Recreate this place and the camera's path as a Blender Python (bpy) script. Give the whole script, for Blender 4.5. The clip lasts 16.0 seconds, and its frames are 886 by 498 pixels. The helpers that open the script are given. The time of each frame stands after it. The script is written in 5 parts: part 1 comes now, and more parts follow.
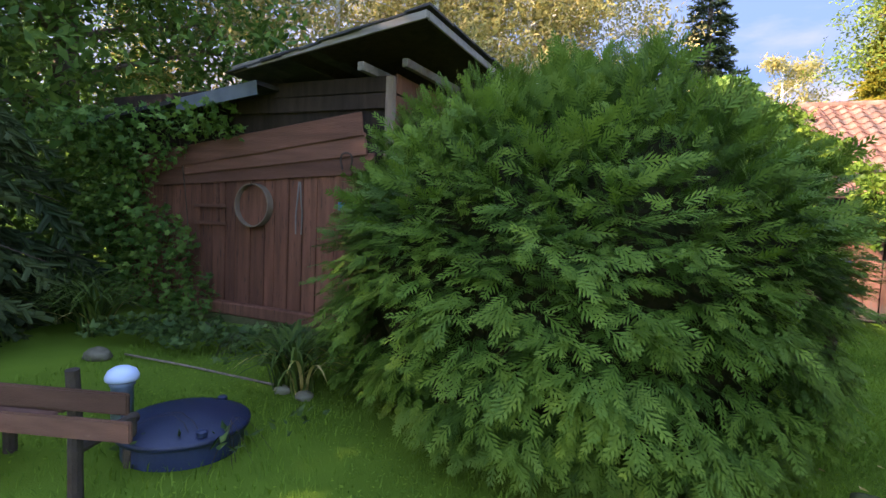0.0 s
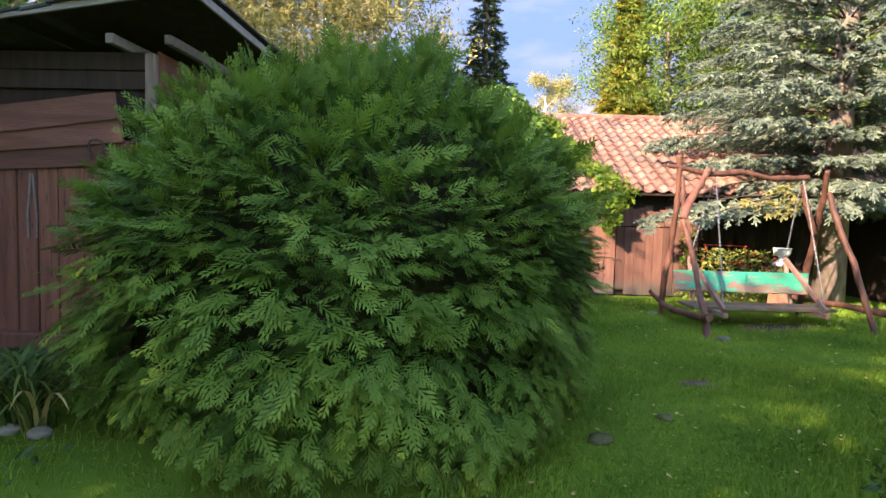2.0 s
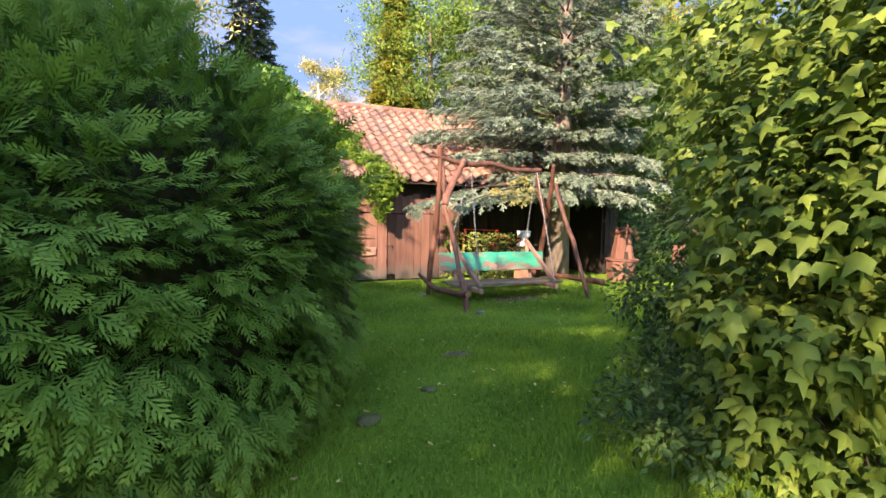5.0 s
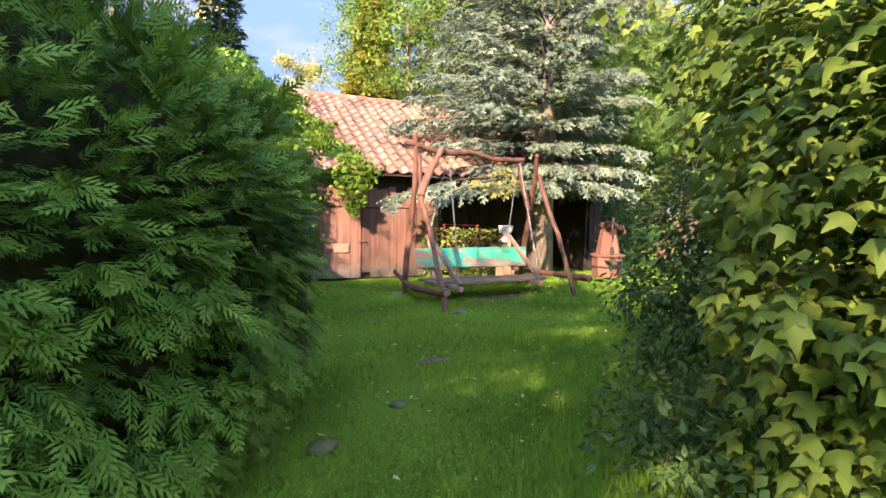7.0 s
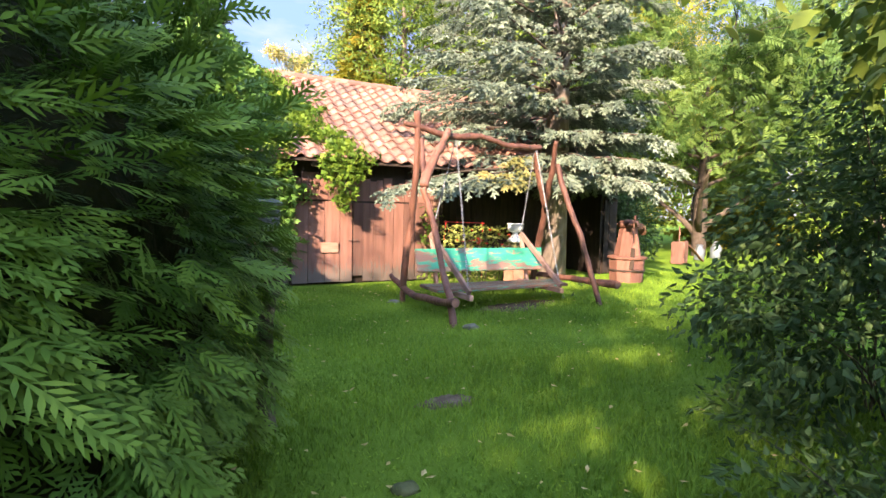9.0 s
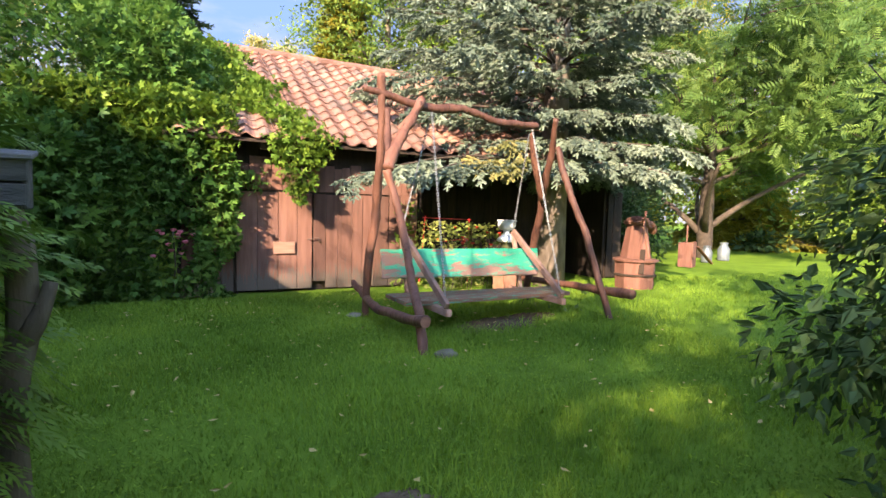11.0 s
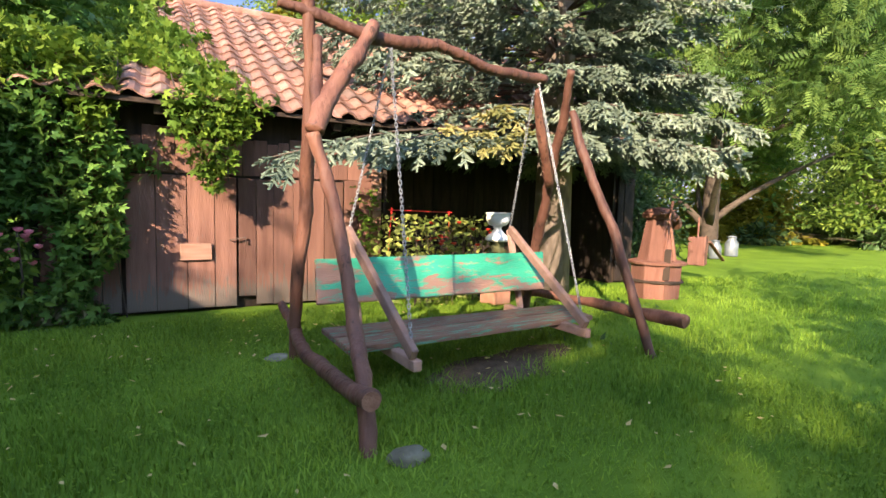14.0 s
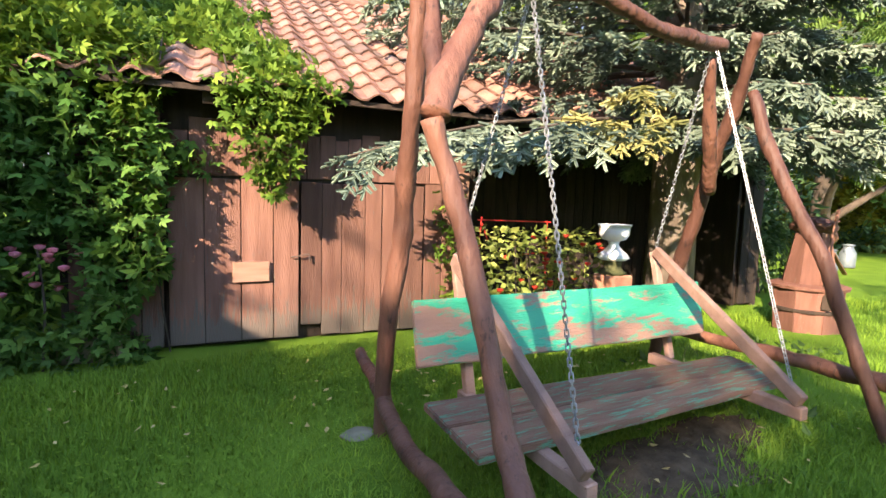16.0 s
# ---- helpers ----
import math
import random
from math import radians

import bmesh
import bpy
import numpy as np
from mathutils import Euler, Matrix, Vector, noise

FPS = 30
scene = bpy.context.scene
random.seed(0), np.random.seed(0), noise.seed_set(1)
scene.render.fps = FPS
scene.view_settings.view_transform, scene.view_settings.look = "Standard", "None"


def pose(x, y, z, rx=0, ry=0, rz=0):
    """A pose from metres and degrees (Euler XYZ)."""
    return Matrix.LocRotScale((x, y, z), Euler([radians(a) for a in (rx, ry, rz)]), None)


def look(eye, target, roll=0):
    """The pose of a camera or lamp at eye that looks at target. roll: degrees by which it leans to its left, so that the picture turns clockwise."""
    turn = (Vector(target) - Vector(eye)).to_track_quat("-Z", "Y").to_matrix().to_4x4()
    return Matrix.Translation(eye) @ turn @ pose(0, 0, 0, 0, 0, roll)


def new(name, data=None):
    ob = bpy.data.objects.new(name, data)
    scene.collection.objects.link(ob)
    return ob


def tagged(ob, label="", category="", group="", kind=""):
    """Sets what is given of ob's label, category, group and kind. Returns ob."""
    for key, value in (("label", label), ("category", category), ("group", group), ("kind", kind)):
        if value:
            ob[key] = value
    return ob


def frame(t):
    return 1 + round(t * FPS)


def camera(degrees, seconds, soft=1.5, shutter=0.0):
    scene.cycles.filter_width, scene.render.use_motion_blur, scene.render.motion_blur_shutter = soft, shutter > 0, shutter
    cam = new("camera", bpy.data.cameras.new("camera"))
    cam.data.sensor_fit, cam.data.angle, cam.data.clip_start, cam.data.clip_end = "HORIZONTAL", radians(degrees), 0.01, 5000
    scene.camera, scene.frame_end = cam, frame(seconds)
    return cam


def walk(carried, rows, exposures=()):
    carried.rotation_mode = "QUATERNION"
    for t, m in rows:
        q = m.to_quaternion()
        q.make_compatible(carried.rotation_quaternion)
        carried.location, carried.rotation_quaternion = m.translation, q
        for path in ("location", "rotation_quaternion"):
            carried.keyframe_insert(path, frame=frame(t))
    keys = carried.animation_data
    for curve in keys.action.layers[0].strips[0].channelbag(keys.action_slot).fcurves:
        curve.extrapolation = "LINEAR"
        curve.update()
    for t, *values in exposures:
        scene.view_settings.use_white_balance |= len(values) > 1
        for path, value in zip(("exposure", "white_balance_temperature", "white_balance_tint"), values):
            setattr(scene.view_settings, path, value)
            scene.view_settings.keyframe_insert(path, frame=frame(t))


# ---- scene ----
cam = camera(81.6, 16.0)
PATH = [
    (0, (1.471, -0.962, 1.687), (0.929, 0.958, 1.543), 2.6),
    (0.5, (1.503, -0.957, 1.67), (1.157, 1.008, 1.54), 2.3),
    (1, (1.576, -0.947, 1.633), (1.419, 1.043, 1.514), 2.1),
    (1.5, (1.596, -0.936, 1.64), (1.616, 1.06, 1.52), 1.9),
    (2, (1.644, -0.903, 1.639), (1.842, 1.084, 1.519), 1.6),
    (2.5, (1.668, -0.862, 1.616), (2.058, 1.096, 1.495), 1.5),
    (3, (1.684, -0.865, 1.614), (2.248, 1.05, 1.49), 1.3),
    (3.5, (1.695, -0.855, 1.611), (2.41, 1.008, 1.483), 1.3),
    (4, (1.709, -0.867, 1.62), (2.541, 0.947, 1.487), 1.2),
    (4.5, (1.745, -0.864, 1.614), (2.673, 0.902, 1.477), 1.1),
    (5, (1.819, -0.803, 1.569), (2.815, 0.927, 1.435), 1.2),
    (7.5, (2.352, -0.003, 1.449), (3.416, 1.684, 1.312), 1.1),
    (8, (2.496, 0.31, 1.443), (3.567, 1.993, 1.303), 1.3),
    (8.5, (2.614, 0.638, 1.392), (3.69, 2.319, 1.256), 1.3),
    (9, (2.75, 0.963, 1.381), (3.835, 2.637, 1.244), 1.4),
    (11.3, (3.961, 2.349, 1.27), (5.083, 4.0, 1.139), 1.7),
    (11.5, (4.065, 2.496, 1.266), (5.206, 4.133, 1.136), 1.5),
    (12, (4.309, 2.765, 1.247), (5.471, 4.387, 1.115), 1.6),
    (12.5, (4.531, 3.023, 1.275), (5.7, 4.638, 1.12), 1.5),
    (13, (4.689, 3.295, 1.311), (5.87, 4.901, 1.142), 1.5),
    (13.5, (4.846, 3.53, 1.304), (6.025, 5.136, 1.131), 1.5),
    (14, (5.032, 3.8, 1.29), (6.204, 5.412, 1.123), 1.5),
    (14.5, (5.164, 4.093, 1.304), (6.327, 5.71, 1.123), 1.4),
    (15, (5.261, 4.449, 1.333), (6.423, 6.066, 1.149), 1.4),
    (15.5, (5.293, 4.777, 1.375), (6.43, 6.412, 1.188), 1.3),
    (16, (5.276, 5.145, 1.403), (6.296, 6.856, 1.22), 1.7),
]
walk(cam, [(t, look(eye, target, roll)) for t, eye, target, roll in PATH],
     [(0.0, 2.75, 7600, 29), (5.0, 2.65, 7600, 24), (7.5, 3.0, 7600, 25), (9.0, 3.1, 7600, 26), (11.5, 2.68, 7500, 21), (14.5, 2.58, 7400, 20), (16.0, 2.78, 7400, 19)])

# ---------- light ----------
SUN_DIR = Vector((0.80, 0.55, -0.48)).normalized()      # the way the sunlight travels
world = bpy.data.worlds.new("world")
scene.world = world
world.use_nodes = True
wn = world.node_tree.nodes
sky = wn.new("ShaderNodeTexSky")
sky.sky_type = "NISHITA"
sky.sun_disc = False
sky.sun_elevation = math.asin(-SUN_DIR.z)
sky.sun_rotation = math.atan2(-SUN_DIR.x, -SUN_DIR.y)
sky.air_density, sky.dust_density, sky.ozone_density = 1.0, 0.15, 3.0
world.node_tree.links.new(sky.outputs[0], wn["Background"].inputs[0])
wn["Background"].inputs[1].default_value = 0.15
sun = new("sun", bpy.data.lights.new("sun", "SUN"))
sun.data.energy, sun.data.angle, sun.data.color = 2.9, radians(0.6), (1.0, 0.90, 0.74)
sun.matrix_world = look((0, 0, 30), Vector((0, 0, 30)) + SUN_DIR)


# ---------- materials ----------
def material(name, c1, c2, rough=0.7, scale=6.0, detail=4.0, bump=0.3, bump_scale=60.0, stretch=(1, 1, 1), c3=None, amount3=0.55,
             metal=0.0, translucent=0.0, tint=False, coords="Object", spec=0.3):
    m = bpy.data.materials.new(name)
    m.use_nodes = True
    t = m.node_tree
    n, l = t.nodes, t.links
    b = n["Principled BSDF"]
    tc = n.new("ShaderNodeTexCoord")
    mp = n.new("ShaderNodeMapping")
    mp.inputs["Scale"].default_value = stretch
    l.new(tc.outputs[coords], mp.inputs[0])
    no = n.new("ShaderNodeTexNoise")
    no.inputs["Scale"].default_value, no.inputs["Detail"].default_value = scale, detail
    l.new(mp.outputs[0], no.inputs["Vector"])
    ramp = n.new("ShaderNodeMapRange")
    ramp.inputs[1].default_value, ramp.inputs[2].default_value = 0.3, 0.7
    l.new(no.outputs[0], ramp.inputs[0])
    mix = n.new("ShaderNodeMix")
    mix.data_type = "RGBA"
    mix.inputs[6].default_value, mix.inputs[7].default_value = (*c1, 1), (*c2, 1)
    l.new(ramp.outputs[0], mix.inputs[0])
    colour = mix.outputs[2]
    if c3:
        n3 = n.new("ShaderNodeTexNoise")
        n3.inputs["Scale"].default_value, n3.inputs["Detail"].default_value, n3.inputs["Roughness"].default_value = scale * 3.1, 6, 0.7
        l.new(mp.outputs[0], n3.inputs["Vector"])
        r3 = n.new("ShaderNodeMapRange")
        r3.inputs[1].default_value, r3.inputs[2].default_value = amount3, amount3 + 0.08
        l.new(n3.outputs[0], r3.inputs[0])
        r3.name = "wear"
        m3 = n.new("ShaderNodeMix")
        m3.data_type = "RGBA"
        m3.inputs[7].default_value = (*c3, 1)
        l.new(r3.outputs[0], m3.inputs[0])
        l.new(colour, m3.inputs[6])
        colour = m3.outputs[2]
    # each piece or leaf a little lighter or darker than its neighbour
    hs = n.new("ShaderNodeHueSaturation")
    l.new(colour, hs.inputs["Color"])
    vr = n.new("ShaderNodeMapRange")
    if tint:
        at = n.new("ShaderNodeAttribute")
        at.attribute_name = "tint"
        l.new(at.outputs["Fac"], vr.inputs[0])
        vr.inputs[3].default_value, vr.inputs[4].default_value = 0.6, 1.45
        hr = n.new("ShaderNodeMapRange")
        hr.inputs[3].default_value, hr.inputs[4].default_value = 0.515, 0.475
        l.new(at.outputs["Fac"], hr.inputs[0])
        l.new(hr.outputs[0], hs.inputs["Hue"])
    else:
        oi = n.new("ShaderNodeObjectInfo")
        l.new(oi.outputs["Random"], vr.inputs[0])
        vr.inputs[3].default_value, vr.inputs[4].default_value = 0.66, 1.28
    l.new(vr.outputs[0], hs.inputs["Value"])
    colour = hs.outputs[0]
    l.new(colour, b.inputs["Base Color"])
    b.inputs["Roughness"].default_value, b.inputs["Metallic"].default_value = rough, metal
    b.inputs["Specular IOR Level"].default_value = spec
    if bump:
        nb = n.new("ShaderNodeTexNoise")
        nb.inputs["Scale"].default_value, nb.inputs["Detail"].default_value = bump_scale, 5
        l.new(mp.outputs[0], nb.inputs["Vector"])
        bp = n.new("ShaderNodeBump")
        bp.inputs["Strength"].default_value, bp.inputs["Distance"].default_value = bump, 0.02
        l.new(nb.outputs[0], bp.inputs["Height"])
        l.new(bp.outputs[0], b.inputs["Normal"])
    if translucent:
        tr = n.new("ShaderNodeBsdfTranslucent")
        l.new(colour, tr.inputs[0])
        ms = n.new("ShaderNodeMixShader")
        ms.inputs[0].default_value = translucent
        l.new(b.outputs[0], ms.inputs[1])
        l.new(tr.outputs[0], ms.inputs[2])
        l.new(ms.outputs[0], n["Material Output"].inputs[0])
    return m


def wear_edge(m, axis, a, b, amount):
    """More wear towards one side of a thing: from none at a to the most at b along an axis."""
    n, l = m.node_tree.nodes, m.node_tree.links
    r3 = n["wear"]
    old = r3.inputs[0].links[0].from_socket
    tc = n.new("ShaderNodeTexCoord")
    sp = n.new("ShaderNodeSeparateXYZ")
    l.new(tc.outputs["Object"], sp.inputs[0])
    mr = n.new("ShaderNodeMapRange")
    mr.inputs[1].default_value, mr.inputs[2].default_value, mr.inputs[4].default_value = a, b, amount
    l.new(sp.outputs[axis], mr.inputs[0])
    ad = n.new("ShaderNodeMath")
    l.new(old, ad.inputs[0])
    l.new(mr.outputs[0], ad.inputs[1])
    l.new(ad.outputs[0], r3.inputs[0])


def leafy(name, c1, c2, translucent=0.3, rough=0.5, scale=1.3):
    return material(name, c1, c2, rough=rough, scale=scale, bump=0, translucent=translucent, tint=True, spec=0.13)


M_LAWN = material("lawn_soil", (0.085, 0.16, 0.015), (0.13, 0.22, 0.022), rough=0.95, scale=1.2, bump=0.8, bump_scale=90, spec=0.1)
M_GRASS = leafy("grass_blade", (0.120, 0.235, 0.024), (0.188, 0.32, 0.038), 0.4, 0.55, 0.9)
M_SOIL = material("bare_soil", (0.075, 0.05, 0.03), (0.17, 0.12, 0.075), rough=0.95, scale=9, bump=0.9, bump_scale=50, spec=0.1)
M_THUJA = leafy("thuja_foliage", (0.050, 0.115, 0.015), (0.100, 0.200, 0.028), 0.2, 0.5, 1.4)
M_THUJA_IN = material("thuja_inner_shade", (0.012, 0.018, 0.006), (0.03, 0.026, 0.012), rough=0.95, scale=14, bump=0.9, bump_scale=30, spec=0.05)
M_CURRANT = leafy("pale_lobed_leaf", (0.090, 0.150, 0.024), (0.155, 0.215, 0.042), 0.3, 0.5)
M_DARKLEAF = leafy("dark_shrub_leaf", (0.045, 0.098, 0.034), (0.082, 0.145, 0.048), 0.25, 0.42)
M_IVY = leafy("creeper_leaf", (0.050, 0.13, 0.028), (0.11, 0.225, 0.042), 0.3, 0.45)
# lighter copy of the creeper leaf, sunlight put into its colour
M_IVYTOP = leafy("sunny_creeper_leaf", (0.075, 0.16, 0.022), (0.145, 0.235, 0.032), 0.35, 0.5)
# pale bed leaf: the sunlight on the flower bed is part of this colour
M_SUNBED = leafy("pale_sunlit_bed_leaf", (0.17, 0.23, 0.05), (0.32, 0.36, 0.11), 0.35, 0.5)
M_BIRCH = leafy("birch_leaf", (0.31, 0.29, 0.09), (0.46, 0.40, 0.14), 0.4, 0.5, 0.5)
M_BROAD = leafy("broad_tree_leaf", (0.09, 0.18, 0.03), (0.19, 0.27, 0.05), 0.4, 0.5, 0.5)
M_SUMAC = leafy("feathered_leaf", (0.058, 0.128, 0.030), (0.12, 0.20, 0.045), 0.35, 0.5, 0.5)
M_YELLOW = leafy("yellowing_leaf", (0.22, 0.24, 0.03), (0.34, 0.30, 0.04), 0.4, 0.5, 0.5)
M_SPRUCE = leafy("blue_spruce_needles", (0.115, 0.162, 0.120), (0.245, 0.295, 0.210), 0.15, 0.6, 0.8)
M_SPRUCE_Y = leafy("yellowed_spruce_needles", (0.21, 0.21, 0.07), (0.27, 0.26, 0.10), 0.12, 0.6, 0.8)
M_DKSPRUCE = leafy("green_spruce_needles", (0.035, 0.065, 0.026), (0.07, 0.10, 0.035), 0.12, 0.6, 0.8)
M_BARK = material("rough_bark", (0.09, 0.07, 0.05), (0.2, 0.16, 0.12), rough=0.95, scale=9, stretch=(1, 1, 0.25), bump=1.0, bump_scale=18, spec=0.1)
# paler bark for the blue spruce, with the sun on its trunk in the colour
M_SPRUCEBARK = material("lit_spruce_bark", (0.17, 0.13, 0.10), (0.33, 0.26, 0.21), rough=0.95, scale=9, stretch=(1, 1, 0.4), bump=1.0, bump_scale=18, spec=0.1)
M_BIRCHBARK = material("birch_bark", (0.6, 0.58, 0.54), (0.75, 0.73, 0.7), rough=0.8, scale=4, stretch=(1, 1, 4), c3=(0.05, 0.045, 0.04), amount3=0.56)
M_TWIG = material("dead_twig", (0.05, 0.035, 0.025), (0.10, 0.075, 0.055), rough=0.9, scale=9, bump=0.5)
M_STAINED = material("red_brown_stained_log", (0.095, 0.038, 0.025), (0.185, 0.082, 0.053), rough=0.6, scale=7, stretch=(1, 1, 0.3), bump=0.9, bump_scale=22, c3=(0.055, 0.026, 0.018), amount3=0.575)
M_CUT = material("log_cut_end", (0.17, 0.075, 0.045), (0.25, 0.12, 0.075), rough=0.8, scale=20, bump=0.4)
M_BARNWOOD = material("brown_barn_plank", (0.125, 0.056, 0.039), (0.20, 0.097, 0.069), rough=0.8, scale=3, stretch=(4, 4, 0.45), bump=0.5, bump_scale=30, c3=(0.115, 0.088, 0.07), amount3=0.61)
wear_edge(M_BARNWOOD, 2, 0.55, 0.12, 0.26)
M_BARNLOW = material("weathered_plank_foot", (0.16, 0.12, 0.09), (0.27, 0.20, 0.15), rough=0.9, scale=4, stretch=(4, 4, 0.6), bump=0.6, bump_scale=30)
# this dark tone also stands for shade in the barn's bay and eave gap
M_BARNDARK = material("old_and_shaded_board", (0.022, 0.015, 0.011), (0.05, 0.032, 0.022), rough=0.9, scale=3, stretch=(4, 4, 0.5), bump=0.5, bump_scale=30)
M_PATCH = material("pale_patch_board", (0.20, 0.105, 0.07), (0.27, 0.15, 0.105), rough=0.8, scale=5, stretch=(0.6, 4, 4), bump=0.4)
M_TILE = material("orange_clay_tile", (0.20, 0.092, 0.063), (0.31, 0.165, 0.12), rough=0.8, scale=7, bump=0.5, bump_scale=60, c3=(0.28, 0.17, 0.12), amount3=0.58, coords="Object")
M_TILE_DK = material("sooty_clay_tile", (0.13, 0.08, 0.065), (0.22, 0.14, 0.11), rough=0.85, scale=7, bump=0.5)
M_SHEDWOOD = material("red_brown_shed_plank", (0.125, 0.047, 0.027), (0.225, 0.088, 0.052), rough=0.75, scale=3, stretch=(4, 4, 0.4), bump=0.5, bump_scale=28, c3=(0.05, 0.024, 0.017), amount3=0.57)
M_SHEDBOARD = material("red_brown_shed_board", (0.12, 0.050, 0.031), (0.20, 0.085, 0.054), rough=0.75, scale=3, stretch=(0.4, 4, 4), bump=0.5, bump_scale=28, c3=(0.36, 0.25, 0.19), amount3=0.68)
M_ROOFDK = material("dark_roofing_felt", (0.03, 0.03, 0.034), (0.065, 0.062, 0.06), rough=0.9, scale=6, bump=0.5)
M_SHEET = material("grey_metal_sheet", (0.11, 0.13, 0.145), (0.19, 0.21, 0.225), rough=0.5, scale=4, bump=0.3, c3=(0.12, 0.11, 0.10), amount3=0.6)
M_GREYWOOD = material("weathered_grey_wood", (0.22, 0.19, 0.16), (0.32, 0.28, 0.24), rough=0.85, scale=4, stretch=(0.5, 4, 4), bump=0.5)
M_OLDGREY = material("old_grey_board", (0.09, 0.09, 0.085), (0.17, 0.165, 0.155), rough=0.9, scale=6, stretch=(0.6, 4, 4), bump=0.5)
M_GREEN = material("flaking_green_paint", (0.012, 0.26, 0.145), (0.02, 0.33, 0.19), rough=0.5, scale=1.6, stretch=(0.55, 2.2, 2.2), bump=0.5, bump_scale=40, c3=(0.27, 0.15, 0.105), amount3=0.525)
wear_edge(M_GREEN, 2, 0.30, 0.15, 0.13)
wear_edge(M_GREEN, 0, -0.85, -1.2, 0.14)
M_SEATWOOD = material("worn_seat_board", (0.16, 0.078, 0.050), (0.27, 0.145, 0.098), rough=0.75, scale=3.5, stretch=(0.45, 4, 4), bump=0.6, bump_scale=30, c3=(0.10, 0.27, 0.17), amount3=0.53)
M_ARMWOOD = material("bare_brown_arm", (0.26, 0.15, 0.11), (0.37, 0.22, 0.17), rough=0.75, scale=4, stretch=(0.6, 3, 3), bump=0.4, c3=(0.17, 0.09, 0.07), amount3=0.62)
M_CHAIN = material("galvanised_chain", (0.26, 0.27, 0.28), (0.36, 0.36, 0.36), rough=0.5, metal=0.6, scale=30, bump=0)
M_BLUE = material("dark_blue_plastic", (0.014, 0.024, 0.062), (0.022, 0.036, 0.085), rough=0.42, scale=5, bump=0.15, c3=(0.05, 0.055, 0.075), amount3=0.66, spec=0.5)
M_PIPE = material("grey_blue_pipe", (0.16, 0.22, 0.32), (0.20, 0.27, 0.38), rough=0.5, scale=5, bump=0.1)
M_CAP = material("pale_blue_cap", (0.52, 0.64, 0.80), (0.60, 0.72, 0.86), rough=0.45, scale=6, bump=0.1)
M_BENCH = material("faded_brown_bench_slat", (0.12, 0.052, 0.036), (0.19, 0.09, 0.062), rough=0.7, scale=4, stretch=(0.5, 4, 4), bump=0.5, c3=(0.38, 0.28, 0.22), amount3=0.67)
M_MOSSY = material("mossy_stone", (0.055, 0.070, 0.025), (0.13, 0.125, 0.06), rough=0.95, spec=0.08, scale=6, bump=0.8, bump_scale=25)
M_STONE = material("field_stone", (0.15, 0.135, 0.085), (0.29, 0.26, 0.18), spec=0.1, rough=0.85, scale=7, bump=0.7, bump_scale=25)
M_WHITE = material("white_glazed_urn", (0.72, 0.73, 0.74), (0.82, 0.82, 0.82), rough=0.35, scale=6, bump=0.15)
M_TERRA = material("terracotta", (0.30, 0.13, 0.08), (0.38, 0.19, 0.12), rough=0.8, scale=8, bump=0.4)
M_RED = material("red_paint", (0.48, 0.025, 0.02), (0.58, 0.05, 0.04), rough=0.5, scale=9, bump=0.1)
M_PETAL = material("pink_petal", (0.62, 0.12, 0.18), (0.75, 0.25, 0.3), rough=0.6, scale=9, bump=0, translucent=0.3)
M_PETALRED = material("red_petal", (0.55, 0.02, 0.02), (0.65, 0.08, 0.04), rough=0.6, scale=9, bump=0, translucent=0.3)
M_PETALW = material("pale_yellow_petal", (0.75, 0.68, 0.4), (0.85, 0.8, 0.6), rough=0.6, scale=9, bump=0, translucent=0.3)
M_FALLEN = material("fallen_yellow_leaf", (0.55, 0.40, 0.12), (0.62, 0.45, 0.22), rough=0.7, scale=9, bump=0)
M_MILL = material("faded_red_mill_board", (0.15, 0.062, 0.043), (0.225, 0.102, 0.072), rough=0.8, scale=4, stretch=(3, 3, 0.5), bump=0.5, c3=(0.2, 0.13, 0.1), amount3=0.6)
M_CAN = material("light_grey_milk_can", (0.10, 0.12, 0.13), (0.16, 0.18, 0.19), rough=0.45, metal=0.2, scale=6, bump=0.2)
M_IRON = material("rusty_iron", (0.06, 0.04, 0.035), (0.12, 0.075, 0.055), rough=0.8, scale=12, bump=0.4)
M_SIEVE = material("pale_bent_wood", (0.17, 0.12, 0.08), (0.25, 0.185, 0.125), rough=0.8, scale=6, bump=0.3)
M_BLUEBOX = material("blue_tin", (0.03, 0.22, 0.42), (0.05, 0.3, 0.5), rough=0.5, scale=6, bump=0)
M_LILY = leafy("strap_leaf", (0.045, 0.10, 0.02), (0.09, 0.15, 0.03), 0.3, 0.45)
M_STRAW = leafy("dry_strap_leaf", (0.33, 0.30, 0.08), (0.42, 0.36, 0.12), 0.3, 0.6)
M_COVER = leafy("ground_cover_leaf", (0.05, 0.11, 0.03), (0.10, 0.17, 0.05), 0.3, 0.5)


M_SKY = bpy.data.materials.new("far_sky")
M_SKY.use_nodes = True
kn, kl = M_SKY.node_tree.nodes, M_SKY.node_tree.links
k_tc = kn.new("ShaderNodeTexCoord")
k_map = kn.new("ShaderNodeMapping")
k_map.inputs["Scale"].default_value = (0.011, 0.011, 0.034)
kl.new(k_tc.outputs["Object"], k_map.inputs[0])
k_noise = kn.new("ShaderNodeTexNoise")
k_noise.inputs["Scale"].default_value, k_noise.inputs["Detail"].default_value, k_noise.inputs["Roughness"].default_value = 1.0, 7, 0.55
kl.new(k_map.outputs[0], k_noise.inputs["Vector"])
k_sep = kn.new("ShaderNodeSeparateXYZ")
